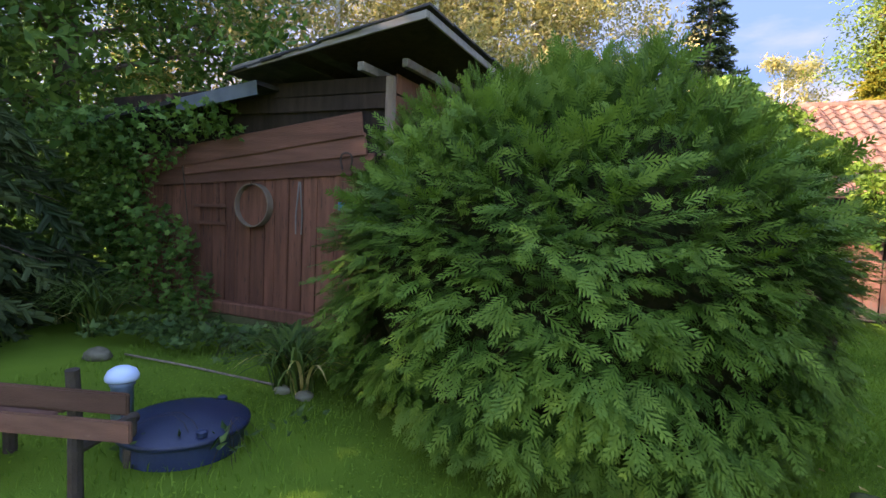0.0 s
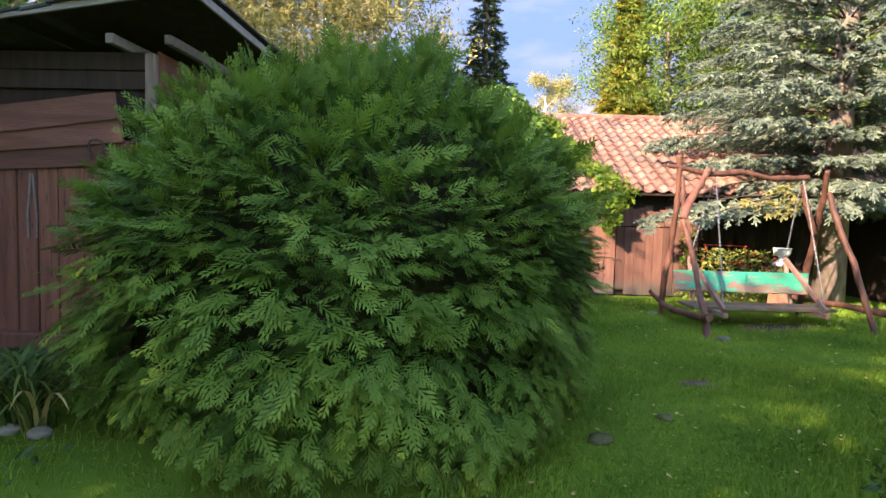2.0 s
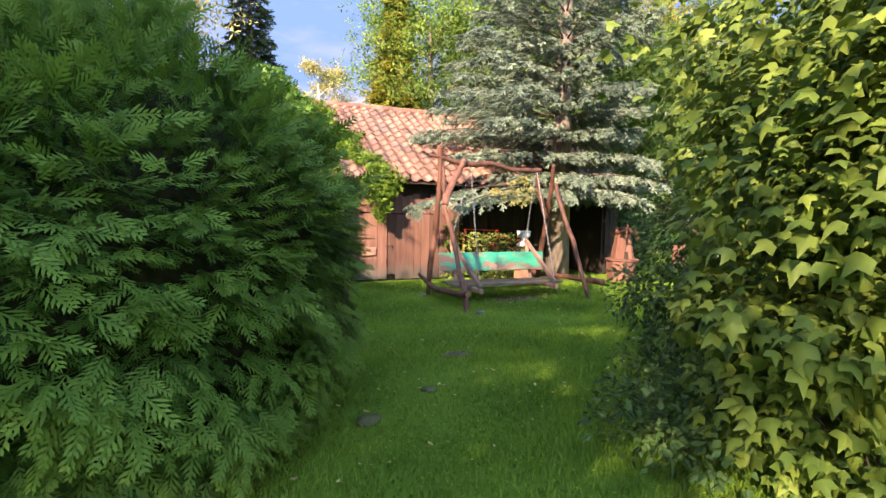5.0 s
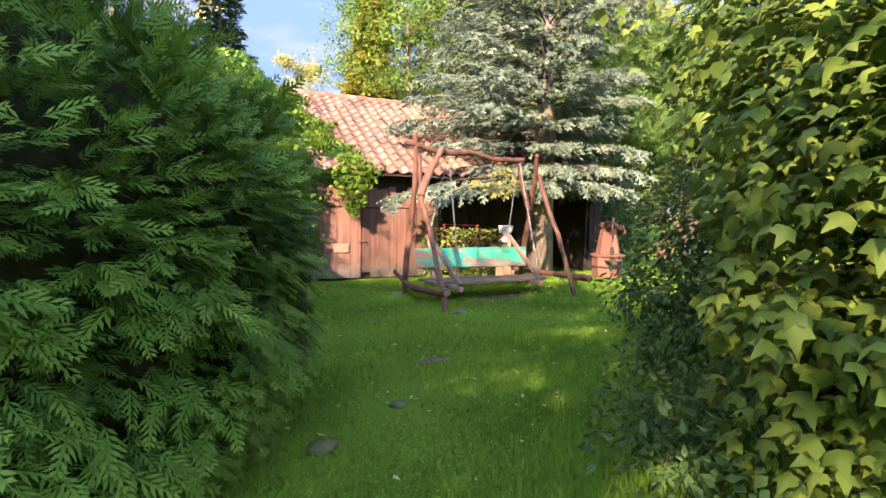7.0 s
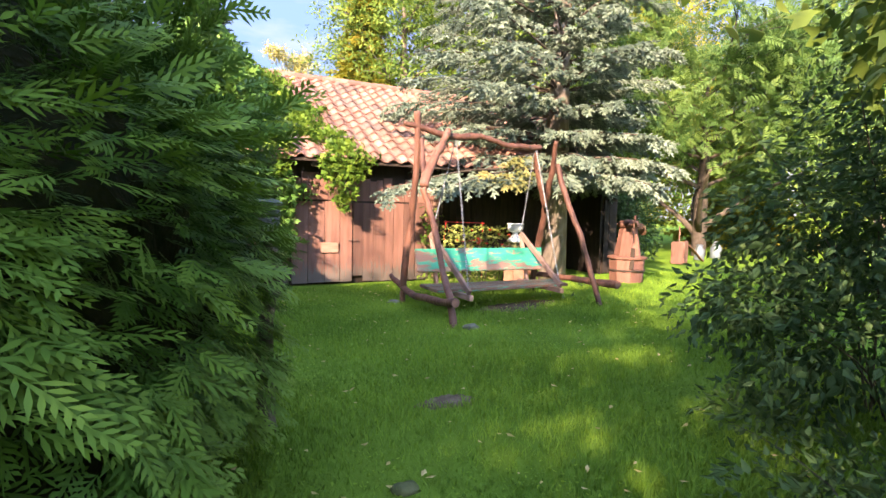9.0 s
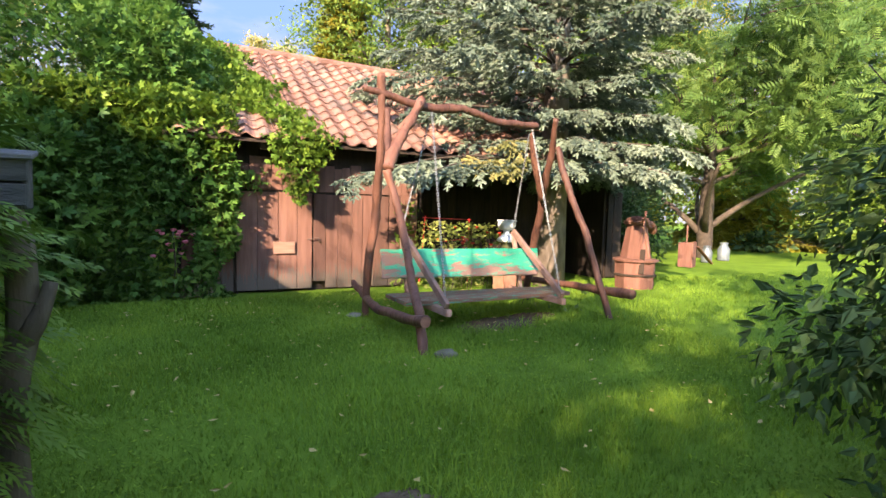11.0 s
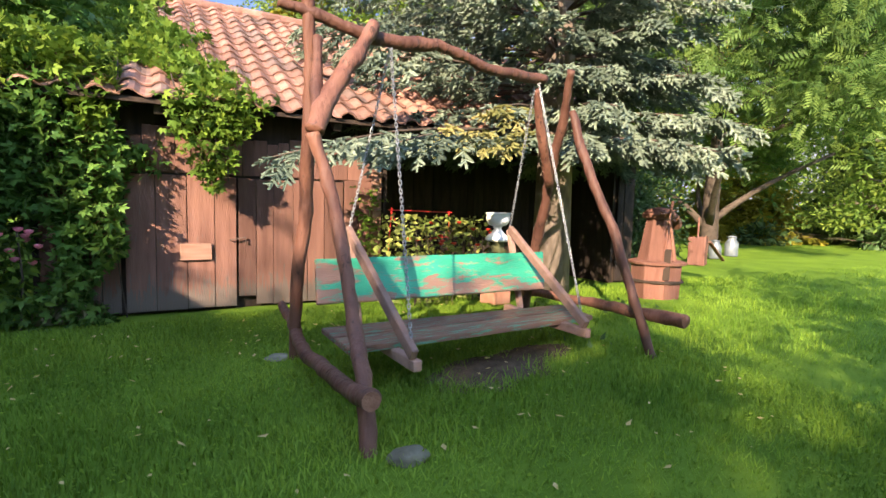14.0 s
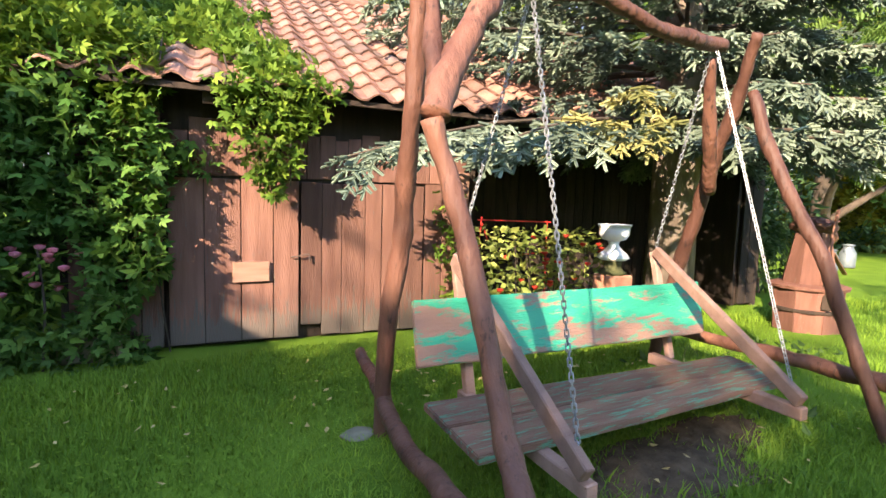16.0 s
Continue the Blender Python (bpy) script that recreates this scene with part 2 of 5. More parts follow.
kl.new(k_tc.outputs["Object"], k_sep.inputs[0])
k_low = kn.new("ShaderNodeMapRange")                 # whiter towards the horizon
k_low.inputs[1].default_value, k_low.inputs[2].default_value, k_low.inputs[3].default_value, k_low.inputs[4].default_value = 20, 120, 0.42, -0.02
kl.new(k_sep.outputs[2], k_low.inputs[0])
k_add = kn.new("ShaderNodeMath")
kl.new(k_noise.outputs[0], k_add.inputs[0])
kl.new(k_low.outputs[0], k_add.inputs[1])
k_cloud = kn.new("ShaderNodeMapRange")
k_cloud.inputs[1].default_value, k_cloud.inputs[2].default_value = 0.48, 0.95
kl.new(k_add.outputs[0], k_cloud.inputs[0])
k_mix = kn.new("ShaderNodeMix")
k_mix.data_type = "RGBA"
k_mix.inputs[6].default_value, k_mix.inputs[7].default_value = (0.052, 0.100, 0.205, 1), (0.165, 0.175, 0.20, 1)
kl.new(k_cloud.outputs[0], k_mix.inputs[0])
k_em = kn.new("ShaderNodeEmission")
kl.new(k_mix.outputs[2], k_em.inputs[0])
kl.new(k_em.outputs[0], kn["Material Output"].inputs[0])


# ---------- mesh helpers ----------
def empty(name, m=None, **tags):
    ob = new(name)
    if m is not None:
        ob.matrix_world = m
    return tagged(ob, **tags)


def part(name, bm, mat, parent=None, label="", smooth=False, **tags):
    me = bpy.data.meshes.new(name)
    bm.normal_update()
    bm.to_mesh(me)
    bm.free()
    me.materials.append(mat)
    if smooth:
        me.polygons.foreach_set("use_smooth", [True] * len(me.polygons))
    ob = new(name, me)
    ob.parent = parent
    return tagged(ob, label=label, **tags)


def np_part(name, V, F, mat, parent=None, label="", tints=None, smooth=False, **tags):
    """One mesh from numpy arrays of places and faces with equal corner counts."""
    me = bpy.data.meshes.new(name)
    k = F.shape[1]
    me.vertices.add(len(V))
    me.vertices.foreach_set("co", np.ascontiguousarray(V, dtype=np.float32).ravel())
    me.loops.add(F.size)
    me.loops.foreach_set("vertex_index", np.ascontiguousarray(F, dtype=np.int32).ravel())
    me.polygons.add(len(F))
    me.polygons.foreach_set("loop_start", np.arange(0, F.size, k, dtype=np.int32))
    if smooth:
        me.polygons.foreach_set("use_smooth", np.ones(len(F), dtype=bool))
    if tints is not None:
        at = me.attributes.new("tint", "FLOAT", "POINT")
        at.data.foreach_set("value", np.ascontiguousarray(tints, dtype=np.float32))
    me.update(calc_edges=True)
    me.materials.append(mat)
    ob = new(name, me)
    ob.parent = parent
    return tagged(ob, label=label, **tags)


def bm_box(x0, x1, y0, y1, z0, z1, bevel=0.006, jit=0.0, bm=None, m=None):
    own = bmesh.new()
    bmesh.ops.create_cube(own, size=1)
    for v in own.verts:
        v.co = Vector(((x0 + x1) / 2 + v.co.x * (x1 - x0), (y0 + y1) / 2 + v.co.y * (y1 - y0), (z0 + z1) / 2 + v.co.z * (z1 - z0)))
        if jit:
            v.co += Vector((random.uniform(-jit, jit), random.uniform(-jit, jit) * 0.4, random.uniform(-jit, jit)))
    if bevel:
        bmesh.ops.bevel(own, geom=own.edges[:], offset=bevel, segments=1, affect="EDGES")
    if m is not None:
        own.transform(m)
    if bm is None:
        return own
    tmp = bpy.data.meshes.new("tmp")
    own.to_mesh(tmp)
    own.free()
    bm.from_mesh(tmp)
    bpy.data.meshes.remove(tmp)
    return bm


def smooth_line(pts, steps=4):
    """A rounder line through the points (Catmull-Rom)."""
    p = [Vector(q) for q in pts]
    out = []
    for i in range(len(p) - 1):
        a, b, c, d = p[max(i - 1, 0)], p[i], p[i + 1], p[min(i + 2, len(p) - 1)]
        for k in range(steps):
            t = k / steps
            out.append(0.5 * ((2 * b) + (c - a) * t + (2 * a - 5 * b + 4 * c - d) * t * t + (3 * b - a - 3 * c + d) * t ** 3))
    out.append(p[-1])
    return out


def bm_tube(pts, radii, seg=10, rough=0.0, bm=None, caps=True):
    bm = bm or bmesh.new()
    n = len(pts)
    rings = []
    for i, p in enumerate(pts):
        p = Vector(p)
        d = (Vector(pts[min(i + 1, n - 1)]) - Vector(pts[max(i - 1, 0)])).normalized()
        side = d.orthogonal() if i == 0 else (rings[-1][2] - d * rings[-1][2].dot(d))
        side.normalize()
        up = d.cross(side)
        r = radii if isinstance(radii, (int, float)) else radii[min(int(round(i * (len(radii) - 1) / max(n - 1, 1))), len(radii) - 1)]
        if not isinstance(radii, (int, float)):
            q = i * (len(radii) - 1) / max(n - 1, 1)
            j = min(int(q), len(radii) - 2) if len(radii) > 1 else 0
            r = radii[j] + (radii[min(j + 1, len(radii) - 1)] - radii[j]) * (q - j)
        ring = []
        for k in range(seg):
            a = 2 * math.pi * k / seg
            o = side * math.cos(a) + up * math.sin(a)
            rr = r * (1 + rough * noise.noise((p + o * r) * 9.0))
            ring.append(bm.verts.new(p + o * rr))
        rings.append((ring, d, side))
    for a, b in zip(rings, rings[1:]):
        for k in range(seg):
            bm.faces.new((a[0][k], a[0][(k + 1) % seg], b[0][(k + 1) % seg], b[0][k]))
    if caps:
        bm.faces.new(rings[0][0][::-1])
        bm.faces.new(rings[-1][0])
    return bm


def bm_lathe(profile, seg=24, bm=None, m=None):
    """A turned body from (radius, height) pairs."""
    bm = bm or bmesh.new()
    rings = []
    for r, z in profile:
        ring = []
        for k in range(seg):
            a = 2 * math.pi * k / seg
            v = Vector((r * math.cos(a), r * math.sin(a), z))
            ring.append(bm.verts.new(m @ v if m is not None else v))
        rings.append(ring)
    for a, b in zip(rings, rings[1:]):
        for k in range(seg):
            bm.faces.new((a[k], a[(k + 1) % seg], b[(k + 1) % seg], b[k]))
    bm.faces.new(rings[0][::-1])
    bm.faces.new(rings[-1])
    return bm


def bm_stone(size, seed, flat=0.6):
    bm = bmesh.new()
    bmesh.ops.create_icosphere(bm, subdivisions=3, radius=1)
    for v in bm.verts:
        f = 1 + 0.28 * noise.noise(v.co * 1.3 + Vector((seed * 7.1, 0, 0))) + 0.08 * noise.noise(v.co * 4 + Vector((seed, 3, 0)))
        v.co = Vector((v.co.x * size * f, v.co.y * size * 0.8 * f, v.co.z * size * flat * f))
    return bm


# ---------- foliage helpers ----------
rng = np.random.default_rng(7)


def quads(strips):
    """Rhombus leaflets (base, tip, width, droop) as one template of quads."""
    V, F = [], []
    for b, t, w, dz in strips:
        b, t = np.array(b, float), np.array(t, float)
        d = t - b
        side = np.array([-d[1], d[0], 0.0])
        ln = np.linalg.norm(side) or 1.0
        side = side / ln * w / 2
        mid = b + d * 0.5
        i = len(V)
        V += [b, mid + side + [0, 0, dz], t, mid - side + [0, 0, dz]]
        F.append((i, i + 1, i + 2, i + 3))
    return np.array(V), np.array(F)


def spray_template(pairs, angle, width, sub=2):
    """A flat fern-like spray one unit long, pointing to +x."""
    s = [((0, 0, 0), (1, 0, -0.08), width, 0.0)]
    for i in range(pairs):
        x = 0.10 + 0.84 * i / pairs
        ln = 0.42 * (1 - 0.75 * (i / pairs)) * (0.75 + 0.5 * ((i * 37) % 10) / 10) * (0.6 + 0.4 * min(1, 3 * (i + 1) / pairs))
        for sg in (-1, 1):
            a = angle * (1 - 0.25 * i / pairs)
            dx, dy = math.cos(a) * ln, sg * math.sin(a) * ln
            s.append(((x, 0, 0), (x + dx, dy, -0.10 * ln), width, 0.012))
            for j in range(sub):
                k = 0.35 + 0.3 * j
                l2 = ln * 0.42 * (1 - 0.3 * j)
                for s2 in (-1, 1):
                    a2 = sg * a + s2 * 0.65
                    s.append(((x + dx * k, dy * k, -0.03 * ln), (x + dx * k + math.cos(a2) * l2, dy * k + math.sin(a2) * l2, -0.09 * ln), width * 0.9, 0.012))
    return quads(s)


def needle_template(shoots=10, w=0.060):
    """A spruce branchlet one unit long: a feather of finger-like shoots, each a brush of two crossed blades."""
    V, F = [], []
    twigs = [((0, 0, 0), (1.0, 0, -0.14))]
    for i in range(shoots):
        x = 0.04 + 0.78 * i / shoots
        phi = i * 2.4
        ln = 0.40 * (1 - 0.40 * i / shoots)
        twigs.append(((x, 0, -0.14 * x * x), (x + ln * 0.62, ln * 0.85 * math.cos(phi), ln * 0.5 * math.sin(phi) - 0.14 * x - 0.1 * ln)))
    for b, t in twigs:
        b, t = np.array(b, float), np.array(t, float)
        d = t - b
        for ax in (np.array([-d[1], d[0], 0.0]), np.array([0, 0, np.linalg.norm(d)])):
            o = ax / (np.linalg.norm(ax) or 1) * w
            i = len(V)
            V += [b - o * 0.8, b + o * 0.8, t + o * 0.6, t - o * 0.6]
            F.append((i, i + 1, i + 2, i + 3))
    return np.array(V), np.array(F)


def leaf_template(lobes=1, fold=0.12):
    """A pointed or lobed leaf one unit long, folded along its midrib."""
    if lobes == 1:
        V = np.array([(0, 0, 0), (0.30, 0.27, -fold), (1, 0, -0.14), (0.5, 0, 0.02), (0.30, -0.27, -fold)], float)
        F = np.array([(0, 3, 2, 1), (0, 4, 2, 3)])
        return V, F
    V = np.array([(0, 0, 0), (0.02, 0.34, -fold), (0.42, 0.52, -fold * 1.6), (0.48, 0.20, -0.02), (1, 0, -0.16), (0.48, -0.20, -0.02),
                  (0.42, -0.52, -fold * 1.6), (0.02, -0.34, -fold), (0.45, 0, 0.03)], float)
    F = np.array([(0, 3, 2, 1), (0, 8, 4, 3), (0, 5, 4, 8), (0, 7, 6, 5)])
    return V, F


def pinnate_template(pairs=6):
    """A feathered leaf one unit long."""
    s = [((0, 0, 0), (1, 0, -0.25), 0.02, 0)]
    for i in range(pairs):
        x = 0.15 + 0.8 * i / pairs
        for sg in (-1, 1):
            s.append(((x, 0, -0.25 * x * x), (x + 0.16, sg * 0.30, -0.25 * x * x - 0.10), 0.085, 0.02))
    return quads(s)


T_THUJA = spray_template(6, 0.72, 0.068, 0)
T_PALM = quads([((0.0, 0, 0), (math.cos(a) * r, math.sin(a) * r, -0.16 * r), w, 0.03) for a, r, w in ((0, 1, 0.42), (0.85, 0.85, 0.36), (-0.85, 0.85, 0.36), (1.75, 0.55, 0.26), (-1.75, 0.55, 0.26))])
T_NEEDLE = needle_template()
T_LEAF = leaf_template(1)
T_LOBED = leaf_template(3)
T_PINNATE = pinnate_template()
T_CLUMP = quads([((0.1 * math.cos(a), 0.1 * math.sin(a), 0), (math.cos(a) * r, math.sin(a) * r, z), 0.34, 0.06)
                 for a, r, z in ((0, 1, -0.1), (2.1, 0.9, 0.15), (4.1, 1, -0.1))])


def unit(a):
    return a / np.maximum(np.linalg.norm(a, axis=-1, keepdims=True), 1e-9)


def scatter(template, places, along, normal, sizes):
    """Copies of a template: its +x turned to along, its +z near to normal."""
    tv, tf = template
    x = unit(along)
    y = unit(np.cross(normal, x))
    z = np.cross(x, y)
    R = np.stack([x, y, z], axis=2)
    V = np.einsum("nij,kj->nki", R, tv) * sizes[:, None, None] + places[:, None, :]
    n, k = len(places), len(tv)
    F = (tf[None] + (np.arange(n) * k)[:, None, None]).reshape(-1, tf.shape[1])
    tints = np.repeat(rng.random(n), k)
    return V.reshape(-1, 3), F, tints


def rand_dirs(n):
    return unit(rng.normal(size=(n, 3)))


def leaf_cloud(name, places, size, mat, parent, template, up=0.6, out=None, label="", spread=0.35, droop=0.25, **tags):
    n = len(places)
    along = rand_dirs(n) * np.array([1, 1, 0.6]) + np.array([0, 0, -droop])
    if out is not None:
        along = along * 0.7 + out
    nor = rand_dirs(n) * (1 - up) + np.array([0, 0, up])
    if out is not None:
        nor = nor + out * 0.5
    V, F, t = scatter(template, places, along, nor, size * (1 + spread * rng.normal(size=n).clip(-1.5, 1.5)))
    return np_part(name, V, F, mat, parent, label, tints=t, **tags)


def blob_points(n, blobs, shell=0.35):
    """Points in the outer part of some ellipsoids (centre, radii); also the way out."""
    w = np.array([b[1][0] * b[1][1] + b[1][0] * b[1][2] for b in blobs])
    pick = rng.choice(len(blobs), size=n, p=w / w.sum())
    c = np.array([b[0] for b in blobs], float)[pick]
    r = np.array([b[1] for b in blobs], float)[pick]
    d = rand_dirs(n)
    k = 1 - shell * rng.random((n, 1)) ** 1.5
    return c + d * r * k, unit(d / r)


# ---------- trees ----------
def limb(a, direction, length, sag=0.0, bend=0.25, n=6):
    d = Vector(direction).normalized()
    side = Vector((random.uniform(-1, 1), random.uniform(-1, 1), random.uniform(-0.4, 0.6)))
    return [Vector(a) + d * length * t + side * (bend * length * 0.25 * math.sin(t * math.pi)) + Vector((0, 0, -sag * length * t * t)) for t in [i / (n - 1) for i in range(n)]]


def broad_tree(name, x, y, height, radius, base, trunk_r, mat, bark, label, leaves=5000, leaf=0.16, template=None, limbs=14, droop=0.1, lean=(0, 0), shape=1.0, group="", spread=0.45, forks=0):
    """A tapered trunk, limbs with forks, and leaves gathered round the forks."""
    root = empty(name, pose(x, y, 0), label=label, category="tree", group=group)
    top = Vector((lean[0], lean[1], height * 0.93))
    line = smooth_line([(0, 0, -0.1), Vector((lean[0] * 0.1, lean[1] * 0.1, height * 0.3)), Vector((lean[0] * 0.5 + 0.1, lean[1] * 0.5, height * 0.62)), top])
    bm = bm_tube(line, [trunk_r * 1.25, trunk_r, trunk_r * 0.7, trunk_r * 0.2], 9, 0.25)
    part("trunk", bm, bark, root, smooth=True)
    places = []
    bm = bmesh.new()
    for i in range(forks):
        a = i * 2 * math.pi / forks + 0.6
        bm_tube(limb((0, 0, 0.55 + 0.15 * i), (math.cos(a), math.sin(a), 0.8), radius * 0.85, 0.1), [trunk_r * 0.55, trunk_r * 0.2], 7, 0.15, bm)
    for i in range(limbs):
        h = base + (height * 0.95 - base) * ((i + 0.5) / limbs) ** 0.9
        t = h / (height * 0.93)
        j = min(int(t * (len(line) - 1)), len(line) - 1)
        a = i * 2.4 + random.uniform(-0.4, 0.4)
        rel = (h - base) / (height - base)
        ln = radius * (math.sin(math.pi * (0.18 + 0.72 * rel)) ** shape) * random.uniform(0.75, 1.1)
        e = 0.25 + 0.55 * rel
        d = Vector((math.cos(a), math.sin(a), e))
        pts = limb(line[j], d, ln, droop)
        bm_tube(pts, [trunk_r * 0.42 * (1 - 0.6 * rel), trunk_r * 0.08], 6, 0.1, bm)
        for k in range(2, len(pts)):
            for _ in range(2):
                d2 = (d + Vector((random.uniform(-1, 1), random.uniform(-1, 1), random.uniform(-0.6, 0.9)))).normalized()
                sub = limb(pts[k], d2, ln * random.uniform(0.25, 0.5), droop, n=4)
                bm_tube(sub, [trunk_r * 0.12, trunk_r * 0.03], 4, 0, bm)
                places += [sub[2], sub[3]]
    part("branchwork", bm, bark, root, smooth=True, kind="stuff")
    c = np.array([tuple(p) for p in places])
    pick = rng.integers(0, len(c), leaves)
    pos = c[pick] + rng.normal(size=(leaves, 3)) * radius * spread * 0.28 * np.array([1, 1, 0.8])
    pos[:, 2] = np.maximum(pos[:, 2], base * 0.6)
    leaf_cloud("crown", pos, leaf, mat, root, template or T_CLUMP, up=0.35, kind="stuff")
    return root


def spruce_tree(name, x, y, height, radius, base, trunk_r, mat, label, whorls=26, per=9, clusters=5, size=0.7, taper=0.9, droop=0.32, mat2=None, group="", keep=None):
    """A straight trunk with whorls of drooping boughs, each set with needled twigs."""
    root = empty(name, pose(x, y, 0), label=label, category="tree", group=group)
    bm = bm_tube([(0, 0, -0.1), (0.03, 0, height * 0.5), (0, 0.02, height)], [trunk_r * 1.2, trunk_r * 0.7, 0.03], 12, 0.3)
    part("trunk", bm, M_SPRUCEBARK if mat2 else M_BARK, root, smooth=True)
    bm = bmesh.new()
    P, A, S = [], [], []
    for w in range(whorls):
        rel = w / (whorls - 1)
        h = base + (height * 0.97 - base) * rel ** 1.25
        for i in range(per):
            a = 2 * math.pi * (i + 0.5 * (w % 2)) / per + random.uniform(-0.25, 0.25)
            ln = max(radius * (1 - rel) ** taper * random.uniform(0.72, 1.12), 0.35)
            d = Vector((math.cos(a), math.sin(a), 0.10 + 0.5 * rel))
            if keep and not keep(x + d.x * ln, y + d.y * ln, h):
                ln *= 0.55
            pts = limb((0, 0, h), d, ln, droop * (1 - 0.6 * rel), 0.1, 7)
            bm_tube(pts, [0.035 * (1 - 0.6 * rel), 0.006], 5, 0, bm)
            m = max(2, int(round(clusters * ln / radius)))
            for k in range(m):
                t = 0.22 + 0.78 * (k + random.random() * 0.5) / m
                q = min(t, 0.999) * (len(pts) - 1)
                j = int(q)
                p = pts[j].lerp(pts[j + 1], q - j)
                f = (pts[j + 1] - pts[j]).normalized()
                flat = f.cross(Vector((0, 0, 1))).normalized()
                for sg in (-1, 1):
                    reach = random.uniform(0.1, 1.0) * 0.24 * ln * (1.12 - t)
                    P.append(p + flat * sg * reach + Vector((0, 0, -0.25 * reach + random.uniform(-0.07, 0.05))))
                    A.append(f * random.uniform(0.5, 1.0) + flat * sg * random.uniform(0.2, 1.0) * (1.15 - 0.7 * t) + Vector((0, 0, random.uniform(-0.7, 0.15))))
                    S.append(size * random.uniform(0.7, 1.2) * (1 - 0.35 * rel))
    part("branchwork", bm, M_TWIG, root, smooth=True, kind="stuff")
    P, A, S = np.array([tuple(p) for p in P]), np.array([tuple(p) for p in A]), np.array(S)
    nor = rand_dirs(len(P)) * 0.35 + np.array([0, 0, 1.0])
    dry = np.zeros(len(P), bool)
    if mat2:
        dry = (np.linalg.norm(P + np.array([x, y, 0]) - np.array([8.9, 8.1, 2.35]), axis=1) < 0.75) & (rng.random(len(P)) < 0.65)
        V, F, t = scatter(T_NEEDLE, P[dry], A[dry], nor[dry], S[dry])
        np_part("yellowed_bough", V, F, mat2, root, "yellowed needles on a low bough", tints=t, kind="stuff")
    V, F, t = scatter(T_NEEDLE, P[~dry], A[~dry], nor[~dry], S[~dry])
    np_part("crown", V, F, mat, root, tints=t, kind="stuff")
    return root


# ---------- ground ----------
xs = np.unique(np.concatenate([np.linspace(-900, -40, 16), np.linspace(-40, -8, 18), np.linspace(-8, 22, 101), np.linspace(22, 60, 20), np.linspace(60, 900, 16)]))
ys = np.unique(np.concatenate([np.linspace(-900, -40, 16), np.linspace(-40, -4, 18), np.linspace(-4, 14, 71), np.linspace(14, 60, 24), np.linspace(60, 900, 16)]))
gx, gy = np.meshgrid(xs, ys, indexing="ij")
gz = 0.012 * np.sin(gx * 2.1 + 1.3 * np.sin(gy * 1.1)) + 0.012 * np.sin(gy * 2.7 + 0.8 * np.sin(gx * 0.9)) - 0.012
idx = np.arange(gx.size).reshape(gx.shape)
gf = np.stack([idx[:-1, :-1], idx[1:, :-1], idx[1:, 1:], idx[:-1, 1:]], axis=-1).reshape(-1, 4)
np_part("ground", np.stack([gx, gy, gz], -1).reshape(-1, 3), gf, M_LAWN, label="green mown garden lawn reaching far off", smooth=True, category="ground", kind="structure")

sky_az, sky_el = np.meshgrid(np.radians(np.linspace(4, 156, 60)), np.radians(np.linspace(-1, 27, 12)), indexing="ij")
sky_v = np.stack([8 + 320 * np.cos(sky_el) * np.cos(sky_az), 8 + 320 * np.cos(sky_el) * np.sin(sky_az), 320 * np.sin(sky_el)], -1).reshape(-1, 3)
idx = np.arange(sky_az.size).reshape(sky_az.shape)
np_part("backdrop", sky_v, np.stack([idx[:-1, :-1], idx[:-1, 1:], idx[1:, 1:], idx[1:, :-1]], axis=-1).reshape(-1, 4), M_SKY, label="blue sky with thin white cloud", smooth=True, category="sky", kind="structure")

BUSH = (1.3, 4.0)
U_BARN = Matrix.Translation((5.5, 10.3, 0)) @ Matrix(((0.9915, 0.130, 0, 0), (-0.130, 0.9915, 0, 0), (0, 0, 1, 0), (0, 0, 0, 1)))
SOIL = [(7.75, 6.80, 0.6, 0.32), (8.4, 6.95, 0.5, 0.25), (4.82, 4.05, 0.22, 0.12)]


